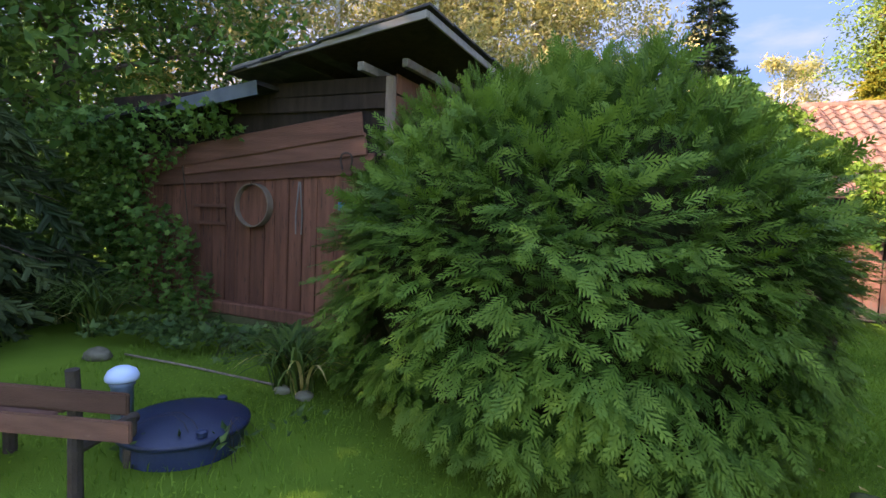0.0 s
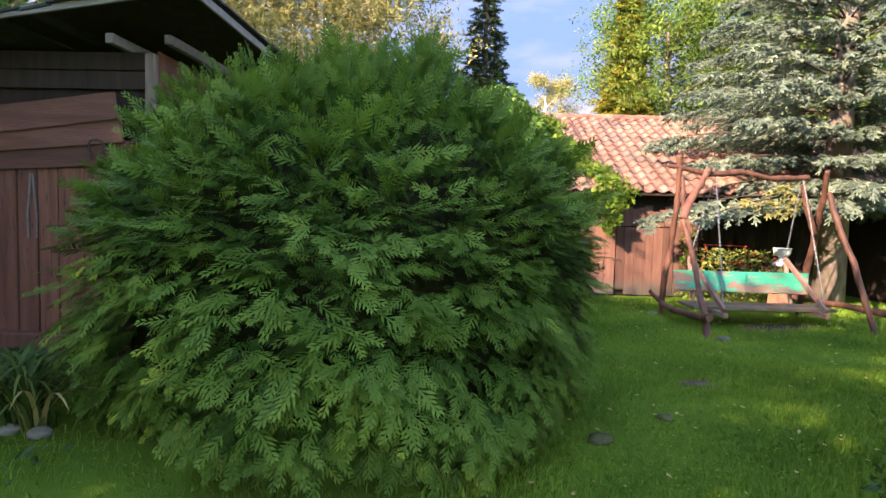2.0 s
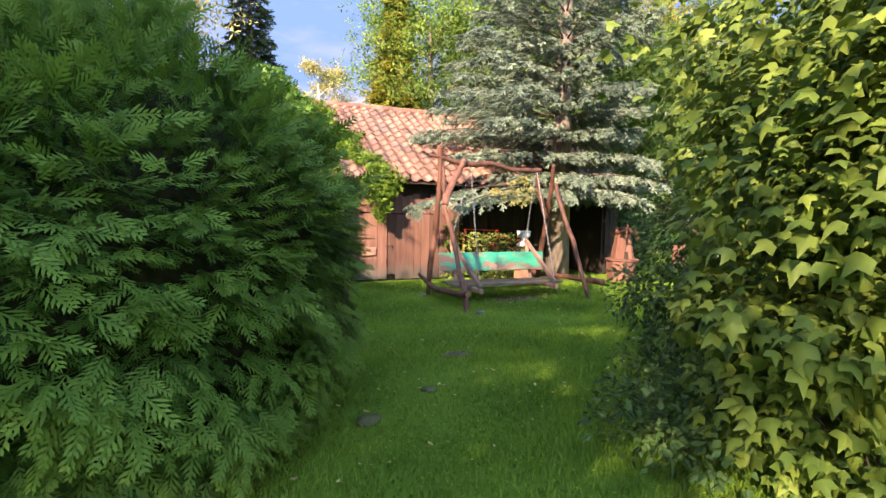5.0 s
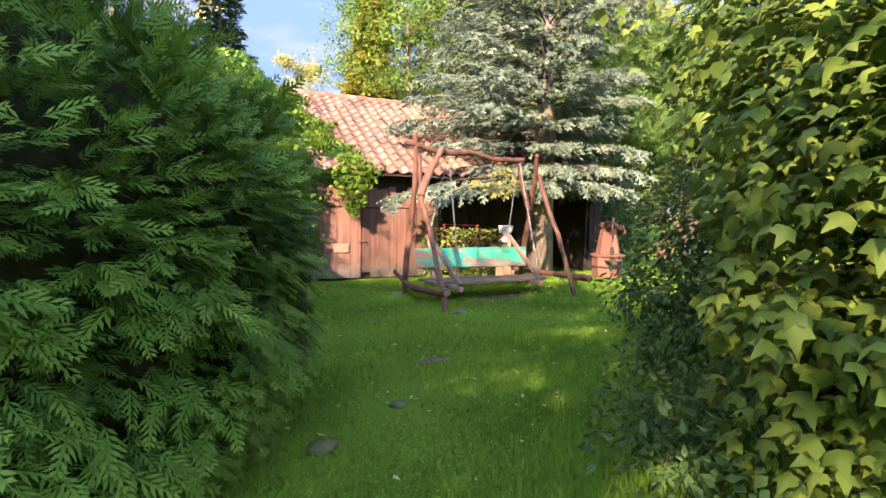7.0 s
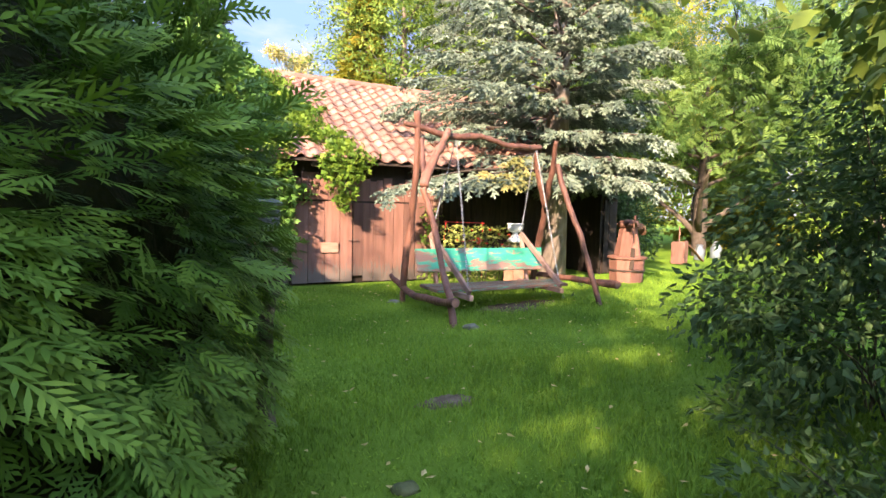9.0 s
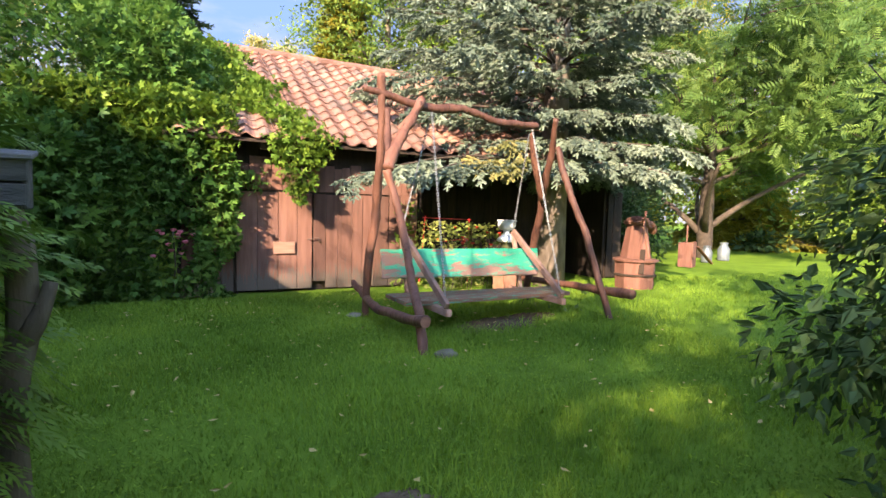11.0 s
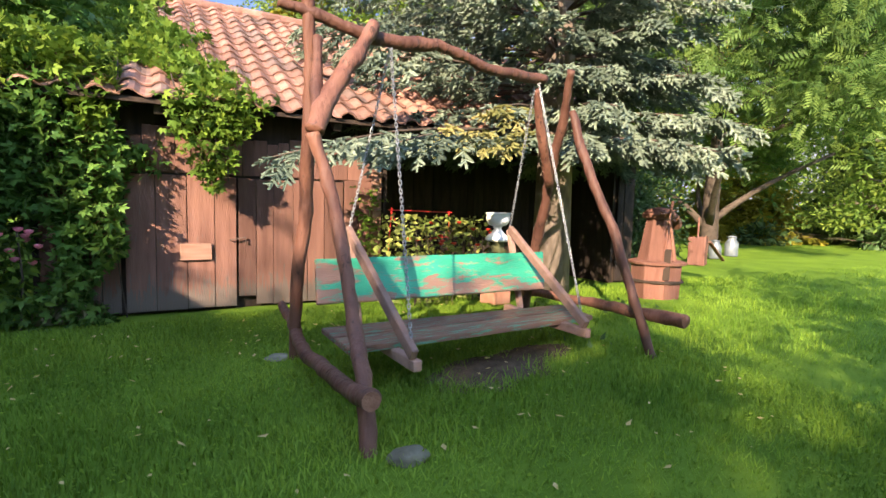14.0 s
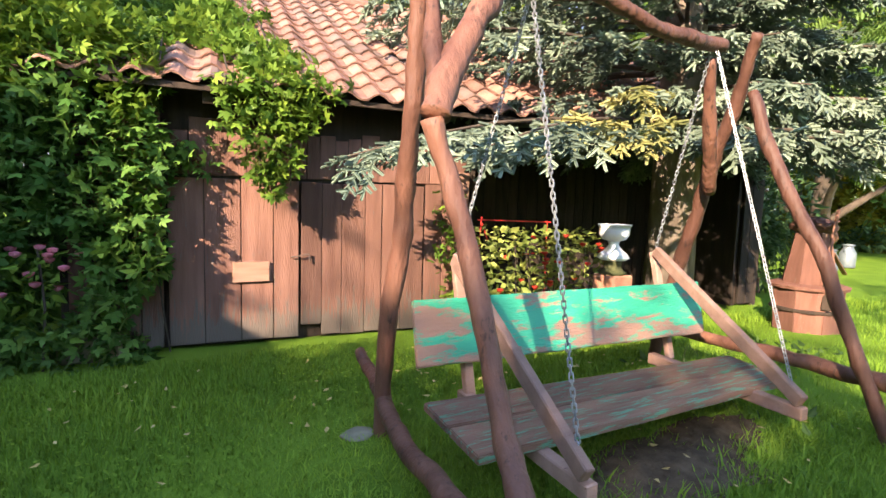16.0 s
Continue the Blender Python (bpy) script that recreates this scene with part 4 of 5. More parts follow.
    w = barn_world(p)
    creeper("post_creeper", w, face + rand_dirs(n) * 0.5, 0.10, M_IVYTOP, "light green creeper climbing the pale post")
    # trails hanging from the eave
    P = []
    for s0, bottom, k in ((0.62, 1.75, 70), (0.75, 1.5, 120), (0.88, 1.4, 150), (1.0, 1.62, 120), (1.12, 1.95, 80), (0.5, 1.95, 60), (1.25, 2.1, 30), (1.4, 2.25, 15)):
        k = int(k * 1.5)
        zz = rng.uniform(bottom, 2.42, k)
        P.append(np.stack([s0 + rng.normal(size=k) * 0.05, (-0.44 if s0 > 0.4 else -0.16) + rng.normal(size=k) * 0.05, zz], -1))
    w = barn_world(np.concatenate(P))
    stems = []
    for s0, b in ((0.75, 1.45), (0.88, 1.3), (1.0, 1.5)):
        stems.append([tuple(barn_world(np.array([[s0, -0.44, z_]]))[0]) for z_ in (2.4, (2.4 + b) / 2, b)])
    n = 130
    q = np.stack([0.14 + rng.normal(size=n) * 0.13, -0.12 + rng.normal(size=n) * 0.05, 1.72 + rng.normal(size=n) * 0.08], -1)
    q = barn_world(q)
    creeper("creeper_sprig", q, face + rand_dirs(n) * 0.5, 0.11, M_IVY, "dark creeper sprig across the gate's top corner")
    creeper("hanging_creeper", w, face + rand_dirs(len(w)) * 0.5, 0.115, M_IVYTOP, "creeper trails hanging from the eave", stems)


creeper_places()


# ---------- the swing ----------
def knobbly(line):
    """Small sideways bends, as grown wood has."""
    return [p + 0.014 * noise.noise_vector(p * 2.6) + 0.006 * noise.noise_vector(p * 7.0) for p in line]


def log(name, pts, radii, parent, label="", rough=0.3, seg=14):
    return part(name, bm_tube(knobbly(smooth_line(pts, 7)), radii, seg, rough), M_STAINED, parent, label, True)


def swing():
    root = empty("log_swing", pose(0, 0, 0), label="rustic garden swing frame of red-brown stained logs", category="swing frame")
    root.location = (7.6, 7.0, 0)
    off = Matrix.Translation((-7.6, -7.0, 0))

    def lg(name, pts, radii, label="", rough=0.34):
        o = log(name, pts, radii, root, label, rough)
        o.data.transform(off)
        return o

    lg("post", [(6.50, 7.86, -0.08), (6.475, 7.75, 0.69), (6.50, 7.62, 1.31), (6.45, 7.45, 1.82), (6.42, 7.36, 2.35), (6.37, 7.30, 2.80)], [0.05, 0.05, 0.053, 0.048, 0.046, 0.042], "tall bent log post")
    lg("post", [(6.24, 6.05, -0.08), (6.31, 6.27, 0.354), (6.37, 6.50, 0.56), (6.39, 6.70, 0.95), (6.36, 6.87, 1.38), (6.285, 6.95, 1.73)], [0.046, 0.048, 0.044, 0.042, 0.043, 0.045], "slanting bent log leg")
    lg("fork", [(6.29, 6.93, 1.745), (6.35, 6.99, 1.86), (6.52, 7.08, 2.12), (6.70, 7.15, 2.36), (6.84, 7.20, 2.58)], [0.058, 0.066, 0.06, 0.054, 0.048], "forked log brace")
    lg("fork_stub", [(6.34, 6.99, 1.84), (6.39, 7.15, 2.12), (6.45, 7.28, 2.42)], [0.05, 0.04, 0.032])
    lg("beam", [(6.20, 7.36, 2.63), (6.45, 7.31, 2.585), (6.85, 7.25, 2.50), (7.35, 7.23, 2.545), (7.42, 7.23, 2.55), (7.9, 7.22, 2.47), (8.3, 7.24, 2.475), (8.68, 7.27, 2.50)], [0.034, 0.042, 0.044, 0.056, 0.044, 0.043, 0.045, 0.047, 0.047], "knotty crossbeam log")
    lg("ground_log", [(6.575, 8.40, 0.36), (6.53, 8.0, 0.26), (6.40, 7.4, 0.21), (6.30, 6.7, 0.24), (6.225, 6.02, 0.305)], [0.036, 0.046, 0.05, 0.05, 0.054], "low log joining the feet")
    # far end
    lg("post", [(9.19, 6.29, -0.08), (9.175, 6.55, 0.55), (9.14, 6.80, 1.2), (9.13, 7.1, 1.75), (9.10, 7.28, 2.25)], [0.044, 0.046, 0.045, 0.045, 0.042], "slanting log leg")
    lg("post", [(9.52, 8.25, -0.08), (9.41, 8.0, 0.76), (9.28, 7.7, 1.60), (9.12, 7.4, 2.2), (8.98, 7.2, 2.62)], [0.058, 0.058, 0.055, 0.048, 0.038], "slanting log leg")
    lg("fork_stub", [(9.17, 7.58, 1.55), (8.85, 7.42, 1.95), (8.62, 7.30, 2.42)], [0.055, 0.048, 0.038])
    lg("ground_log", [(9.55, 8.45, 0.28), (9.50, 7.6, 0.30), (9.42, 6.9, 0.33), (9.31, 6.10, 0.345)], [0.045, 0.05, 0.054, 0.062], "low log joining the feet")
    for p, d in (((6.225, 6.02, 0.305), (-0.1, -0.98, 0.08)), ((9.31, 6.10, 0.345), (-0.12, -0.99, 0.02))):
        d = Vector(d).normalized()
        bm = bm_tube([Vector(p) + d * 0.001, Vector(p) + d * 0.006], 0.052, 12)
        o = part("cut_end", bm, M_CUT, root, "paler sawn end")
        o.data.transform(off)
    # hanging bench
    seat = empty("swing_bench", pose(7.75, 7.1, 0.33), label="hanging bench with flaking green paint and bare arms", category="swing bench")
    so = Matrix.Translation((-7.75, -7.1, -0.33))

    def sp(name, bm, mat, label="", smooth=False):
        o = part(name, bm, mat, seat, label, smooth)
        o.data.transform(so)
        return o

    def plank(a, b, c, d, thick, bev=0.006):
        """A board with corners a b c d on its face."""
        a, b, c, d = map(Vector, (a, b, c, d))
        bm = bmesh.new()
        nrm = (b - a).cross(d - a).normalized() * thick
        top, low = [], []
        k = 12
        for i in range(k + 1):
            t = i / k
            w = 0.004 * math.sin(i * 2.1)
            row = [a.lerp(b, t) + (d - a).normalized() * w, d.lerp(c, t) - (d - a).normalized() * w * 0.7]
            top.append([bm.verts.new(q) for q in row])
            low.append([bm.verts.new(q - nrm) for q in row])
        for i in range(k):
            bm.faces.new((top[i][0], top[i + 1][0], top[i + 1][1], top[i][1]))
            bm.faces.new((low[i][1], low[i + 1][1], low[i + 1][0], low[i][0]))
            bm.faces.new((top[i][0], low[i][0], low[i + 1][0], top[i + 1][0]))
            bm.faces.new((top[i][1], top[i + 1][1], low[i + 1][1], low[i][1]))
        bm.faces.new((top[0][1], low[0][1], low[0][0], top[0][0]))
        bm.faces.new((top[k][0], low[k][0], low[k][1], top[k][1]))
        bmesh.ops.recalc_face_normals(bm, faces=bm.faces[:])
        bmesh.ops.bevel(bm, geom=[e for e in bm.edges if e.is_manifold and e.calc_face_angle(0) > 0.8], offset=bev, segments=2, affect="EDGES")
        return bm

    sp("backrest", plank((6.545, 7.50, 0.515), (8.97, 7.415, 0.475), (9.10, 7.58, 0.835), (6.605, 7.69, 0.845), 0.032), M_GREEN, "wide board with flaking green paint")
    z = 0.335
    for i, (f0, f1) in enumerate(((0.0, 0.47), (0.50, 0.985))):
        fl, bl = Vector((6.49, 6.84, z)), Vector((6.56, 7.46, z + 0.005))
        fr, br = Vector((8.97, 6.80, z - 0.03)), Vector((9.09, 7.30, z - 0.02))
        sp("seat_board", plank(fl.lerp(bl, f0), fr.lerp(br, f0), fr.lerp(br, f1), fl.lerp(bl, f1), 0.045), M_SEATWOOD, "worn board with traces of green paint")
    for x0, x1, xb in ((6.80, 6.81, 6.90), (8.57, 8.53, 8.74)):
        sp("arm", bm_beam((x1, 6.53, 0.32), (xb + 0.0, 7.72, 1.07), 0.055, 0.085), M_ARMWOOD, "slanting bare wooden arm")
        sp("bearer", bm_beam((x1 + 0.02, 6.52, 0.245), (x1 + 0.10, 7.62, 0.265), 0.07, 0.075), M_ARMWOOD)
        sp("back_upright", bm_beam((xb + 0.02, 7.545, 0.26), (xb + 0.03, 7.76, 1.06), 0.06, 0.05), M_ARMWOOD)

    # chains: one object for each run, links parted
    def chain(a, b, label):
        a, b = Vector(a), Vector(b)
        run = empty("swing_chain", Matrix.Translation(a), label=label, category="chain", group="swing chains")
        d = b - a
        n = int(d.length / 0.031)
        rot = d.to_track_quat("Z", "Y").to_matrix().to_4x4()
        if "link" not in LINK:
            bm = bmesh.new()
            loop = [(0.0095 * math.cos(t), 0, 0.0125 * (1 if math.sin(t) > 0 else -1) * (1 if abs(math.sin(t)) > 0.1 else 0) + 0.0095 * math.sin(t)) for t in [2 * math.pi * (i + 0.5) / 8 for i in range(8)]]
            loop = [Vector(p) for p in loop]
            rings = []
            for i, p in enumerate(loop):
                tdir = (loop[(i + 1) % 8] - loop[i - 1]).normalized()
                s1 = Vector((0, 1, 0))
                s2 = tdir.cross(s1)
                rings.append([bm.verts.new(p + (s1 * math.cos(q) + s2 * math.sin(q)) * 0.0036) for q in (0, math.pi / 2, math.pi, 1.5 * math.pi)])
            for i in range(8):
                for k in range(4):
                    bm.faces.new((rings[i][k], rings[i][(k + 1) % 4], rings[(i + 1) % 8][(k + 1) % 4], rings[(i + 1) % 8][k]))
            me = bpy.data.meshes.new("link")
            bm.normal_update()
            bm.to_mesh(me)
            bm.free()
            me.materials.append(M_CHAIN)
            LINK["link"] = me
        for i in range(n + 1):
            o = new("link", LINK["link"])
            o.parent = run
            o.matrix_local = Matrix.Translation(d * (i / n)) @ rot @ Matrix.Rotation(math.pi / 2 * (i % 2) + 0.3, 4, "Z")

    chain((7.00, 7.235, 2.455), (6.83, 6.60, 0.375), "galvanised chain from the beam to a bench arm's foot")
    chain((7.01, 7.265, 2.455), (6.91, 7.71, 1.09), "galvanised chain from the beam to a bench arm's top")
    chain((8.58, 7.235, 2.435), (8.56, 6.60, 0.375), "galvanised chain from the beam to a bench arm's foot")
    chain((8.58, 7.285, 2.435), (8.74, 7.72, 1.09), "galvanised chain from the beam to a bench arm's top")


LINK = {}


def bm_beam(a, b, w, h, bevel=0.007):
    a, b = Vector(a), Vector(b)
    d = b - a
    m = Matrix.Translation(a) @ d.to_track_quat("Y", "Z").to_matrix().to_4x4()
    return bm_box(-w / 2, w / 2, 0, d.length, -h / 2, h / 2, bevel, 0.003, m=m)


swing()


def stone(x, y, size, seed, label, flat=0.55):
    o = part("stone", bm_stone(size, seed, flat), M_STONE, None, label, True, category="stone")
    if "mossy" in label:
        o.data.materials[0] = M_MOSSY
    o.location = (x, y, size * flat * 0.35)


stone(6.40, 5.92, 0.11, 1, "pale flat stone at the swing's foot", 0.4)
stone(6.37, 7.90, 0.10, 2, "pale flat stone at the swing's foot", 0.4)
stone(3.95, 3.1, 0.07, 3, "mossy round stone at the bush's foot", 0.6)
stone(3.22, 2.70, 0.095, 4, "mossy round stone at the bush's foot", 0.6)
stone(-0.84, 2.96, 0.085, 5, "pale round field stone by the bed")
stone(-1.10, 3.02, 0.085, 6, "grey field stone by the bed")
stone(-3.4, 3.15, 0.15, 7, "grey field stone by the bed")
slab = part("stone_slab", bm_box(-0.22, 0.22, -0.15, 0.15, 0, 0.22, 0.03, 0.02), M_STONE, None, "grey stone slab beside the creeper", category="stone")
slab.location = (4.92, 10.25, 0)


# ---------- urn, flower bed ----------
def urn():
    root = empty("garden_urn", pose(9.63, 8.90, 0.0), label="white glazed urn on a terracotta pedestal", category="urn")
    part("pedestal", bm_box(-0.15, 0.15, -0.15, 0.15, 0, 0.68, 0.02, 0.01), M_TERRA, root, "square terracotta pedestal")
    part("pedestal_cap", bm_lathe([(0.13, 0.68), (0.15, 0.71), (0.09, 0.75), (0.09, 0.82), (0.13, 0.84)]), M_MOSSY, root, "mossy stone cap", True)
    part("foot", bm_lathe([(0.13, 0.84), (0.17, 0.865), (0.14, 0.91), (0.09, 0.95), (0.05, 1.0), (0.06, 1.04)]), M_WHITE, root, smooth=True)
    part("bowl", bm_lathe([(0.06, 1.04), (0.12, 1.06), (0.155, 1.11), (0.16, 1.16), (0.155, 1.185), (0.175, 1.205), (0.175, 1.22), (0.15, 1.22), (0.13, 1.14), (0.04, 1.10)], 32), M_WHITE, root, "wide white bowl", True)


urn()


def flower_bed():
    x0, y0 = 8.9, 9.45
    root = empty("flower_bed", pose(x0, y0, 0), label="sunny bed of yellow-green plants with red flowers", category="flowers")
    n = 1200
    p = np.stack([rng.uniform(-0.75, 0.95, n), rng.uniform(-0.35, 0.25, n), rng.random(n) ** 0.8 * 1.15], -1)
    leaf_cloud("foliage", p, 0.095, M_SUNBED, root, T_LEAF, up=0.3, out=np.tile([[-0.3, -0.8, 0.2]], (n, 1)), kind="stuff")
    n = 26
    p = np.stack([rng.uniform(-0.7, 0.9, n), rng.uniform(-0.42, -0.2, n), rng.uniform(0.3, 1.1, n)], -1)
    for q in p:
        o = part("flower_head", bm_lathe([(0.005, -0.02), (0.03, 0.0), (0.035, 0.015), (0.01, 0.02)], 8), M_PETALRED, root, "red flower head")
        o.location = q
    bm = bmesh.new()
    for i in range(16):
        a = (random.uniform(-0.7, 0.9), random.uniform(-0.3, 0.2))
        bm_tube([(a[0], a[1], 0), (a[0] + 0.05, a[1], 0.5), (a[0] + random.uniform(-.1, .1), a[1] - 0.05, random.uniform(0.8, 1.1))], 0.006, 4, 0, bm)
    part("branchwork", bm, M_TWIG, root, kind="stuff")
    # red garden tool frame behind
    r = empty("red_trellis", pose(8.5, 9.75, 0), label="red painted metal frame standing by the barn wall", category="trellis")
    for a, b in (((-0.1, 0, 0), (0.0, 0, 1.25)), ((0.95, 0, 0), (0.95, 0, 1.22)), ((-0.05, 0, 1.22), (1.0, 0, 1.2)), ((0.0, 0, 1.2), (0.1, -0.05, 0.9)), ((0.3, 0, 0.8), (0.95, 0, 0.85))):
        part("bar", bm_tube([a, b], 0.008, 6), M_RED, r)
    # pink blooms in the creeper's gap
    g = empty("pink_flowers", pose(4.62, 10.02, 0), label="pink blooms in a gap of the creeper", category="flowers")
    part("stalk", bm_tube([(0, 0, 0), (0.03, 0, 0.5), (0, 0, 0.95)], 0.01, 5), M_TWIG, g)
    for i in range(13):
        o = part("bloom", bm_lathe([(0.006, -0.02), (0.035, 0.0), (0.04, 0.02), (0.012, 0.03)], 8), M_PETAL, g)
        o.location = (random.gauss(0, 0.13), random.gauss(0, 0.05), random.uniform(0.6, 1.0))
    n = 160
    p = np.stack([rng.normal(size=n) * 0.16, rng.normal(size=n) * 0.07, rng.uniform(0.1, 0.95, n)], -1)
    leaf_cloud("leaves", p, 0.09, M_IVYTOP, g, T_LEAF, kind="stuff")


flower_bed()


# ---------- wooden mill ornament, cans ----------
def mill():
    root = empty("wooden_mill_ornament", pose(12.2, 8.15, 0), label="faded red wooden garden windmill with a barrel base", category="garden ornament")
    root.rotation_euler = (0, 0, 0.5)
    for k in range(8):
        a = 2 * math.pi * k / 8
        for name, r0, r1, z0, z1, w0, w1 in (("base_stave", 0.33, 0.35, 0.0, 0.50, 0.262, 0.28), ("tower_board", 0.27, 0.17, 0.56, 1.18, 0.21, 0.135)):
            bm = bmesh.new()
            pts = []
            for r, z, w in ((r0, z0, w0), (r1, z1, w1)):
                for rr in (r, r - 0.03):
                    for s in (-1, 1):
                        pts.append(bm.verts.new((rr * math.cos(a) - s * w / 2 * math.sin(a), rr * math.sin(a) + s * w / 2 * math.cos(a), z)))
            for f in ((0, 1, 5, 4), (3, 2, 6, 7), (2, 0, 4, 6), (1, 3, 7, 5), (4, 5, 7, 6), (2, 3, 1, 0)):
                bm.faces.new([pts[i] for i in f])
            part(name, bm, M_MILL, root)
    part("brim", bm_lathe([(0.33, 0.49), (0.41, 0.51), (0.42, 0.545), (0.36, 0.565), (0.25, 0.57)], 16), M_MILL, root)
    part("hoop", bm_lathe([(0.375, 0.24), (0.385, 0.245), (0.385, 0.275), (0.375, 0.28)], 16), M_BARNDARK, root)
    part("cap", bm_lathe([(0.17, 1.17), (0.24, 1.20), (0.25, 1.25), (0.17, 1.33), (0.03, 1.36)], 12), M_MILL, root, "worn rounded cap")
    part("cap_board", bm_beam((-0.25, -0.1, 1.27), (0.33, -0.15, 1.22), 0.2, 0.05), M_CUT, root)
    part("shaft", bm_beam((0.0, -0.05, 1.26), (0.62, -0.22, 1.13), 0.06, 0.05), M_MILL, root)
    part("disc", bm_lathe([(0.01, -0.02), (0.14, -0.02), (0.14, 0.02), (0.01, 0.02)], 16, m=pose(0.60, -0.2, 1.14, 70, 0, 40)), M_CUT, root)
    part("sail", bm_beam((-0.28, -0.1, 0.55), (-0.34, -0.18, 1.45), 0.04, 0.025), M_MILL, root)
    part("sail", bm_beam((-0.48, -0.05, 1.25), (-0.14, -0.22, 1.32), 0.035, 0.02), M_MILL, root)
    part("sail", bm_beam((-0.36, -0.15, 0.30), (-0.30, -0.16, 0.75), 0.09, 0.03), M_BARNDARK, root)
    for x in (-0.06, 0.06):
        part("batten", bm_beam((x * 3.2, -0.24, 0.57), (x * 2.2, -0.15, 1.18), 0.025, 0.02), M_CUT, root)


mill()


def milk_can(x, y, s):
    root = empty("milk_can", pose(x, y, 0), label="light grey metal milk can on the lawn", category="milk can", group="milk cans")
    part("body", bm_lathe([(0.20 * s, 0), (0.21 * s, 0.02), (0.21 * s, 0.42 * s), (0.13 * s, 0.56 * s), (0.13 * s, 0.62 * s)], 18), M_CAN, root, smooth=True)
    part("lid", bm_lathe([(0.15 * s, 0.62 * s), (0.16 * s, 0.66 * s), (0.05 * s, 0.69 * s)], 18), M_CAN, root, smooth=True)
    for sg in (-1, 1):
        part("handle", bm_tube(smooth_line([(sg * 0.16 * s, 0, 0.42 * s), (sg * 0.24 * s, 0, 0.5 * s), (sg * 0.13 * s, 0, 0.58 * s)]), 0.012, 5), M_CAN, root)


milk_can(19.9, 11.05, 0.78)
milk_can(21.3, 11.25, 0.9)


def red_crate(x, y):
    root = empty("red_crate", pose(x, y, 0, 0, 0, 20) @ Matrix.Scale(0.76, 4), label="faded red wooden box on the lawn", category="crate")
    for i in range(4):
        part("slat", bm_box(-0.35 + i * 0.18, -0.19 + i * 0.18, -0.25, -0.22, 0, 0.95, 0.006, 0.01), M_MILL, root)
        part("slat", bm_box(-0.35 + i * 0.18, -0.19 + i * 0.18, 0.22, 0.25, 0, 0.9, 0.006, 0.01), M_MILL, root)
    part("panel", bm_box(-0.37, -0.34, -0.22, 0.22, 0, 0.9, 0.006), M_MILL, root)
    part("panel", bm_box(0.34, 0.37, -0.22, 0.22, 0, 0.9, 0.006), M_MILL, root)
    part("pole", bm_tube([(-0.1, 0.0, 0), (-0.2, 0.0, 1.55)], 0.025, 6), M_MILL, root)
    part("plank", bm_beam((0.2, -0.3, 0.75), (1.6, -0.6, 0.05), 0.12, 0.05), M_CUT, root)


red_crate(17.7, 10.4)


# ---------- bird box on a dead stem ----------
def bird_box():
    root = empty("bird_box", pose(3.54, 4.2, 0), label="small grey board box on a dead stem by the bush", category="bird box")
    part("stem", bm_tube(smooth_line([(0.03, 0.05, -0.05), (0.0, 0.0, 0.5), (0.05, 0.02, 0.95), (0.02, 0, 1.3)]), [0.07, 0.05, 0.045, 0.04], 8, 0.4), M_BARK, root, "gnarled dead stem", True)
    part("side_branch", bm_tube(smooth_line([(0.03, 0, 0.82), (0.08, -0.02, 0.90), (0.12, -0.01, 1.03)]), [0.035, 0.028, 0.02], 7, 0.4), M_BARK, root, "broken side branch", True)
    for z0, z1 in ((1.27, 1.335), (1.345, 1.41)):
        part("front_board", bm_box(-0.075, 0.075, -0.082, -0.066, z0, z1, 0.004, 0.003), M_OLDGREY, root)
    part("back", bm_box(-0.075, 0.075, 0.06, 0.076, 1.26, 1.43, 0.004), M_OLDGREY, root)
    for x in (-0.075, 0.06):
        part("side", bm_box(x, x + 0.015, -0.066, 0.06, 1.26, 1.42, 0.004), M_OLDGREY, root)
    part("floor_board", bm_box(-0.06, 0.06, -0.066, 0.06, 1.26, 1.275, 0.003), M_OLDGREY, root)
    part("lid", bm_box(-0.09, 0.09, -0.10, 0.09, 0, 0.018, 0.004, m=pose(0, 0, 1.42, 8)), M_OLDGREY, root, "slanting grey lid")


bird_box()


# ---------- shed ----------
U_SHED = Matrix.Translation((-0.95, 4.95, 0)) @ Matrix(((0.9902, 0.14, 0, 0), (-0.14, 0.9902, 0, 0), (0, 0, 1, 0), (0, 0, 0, 1)))


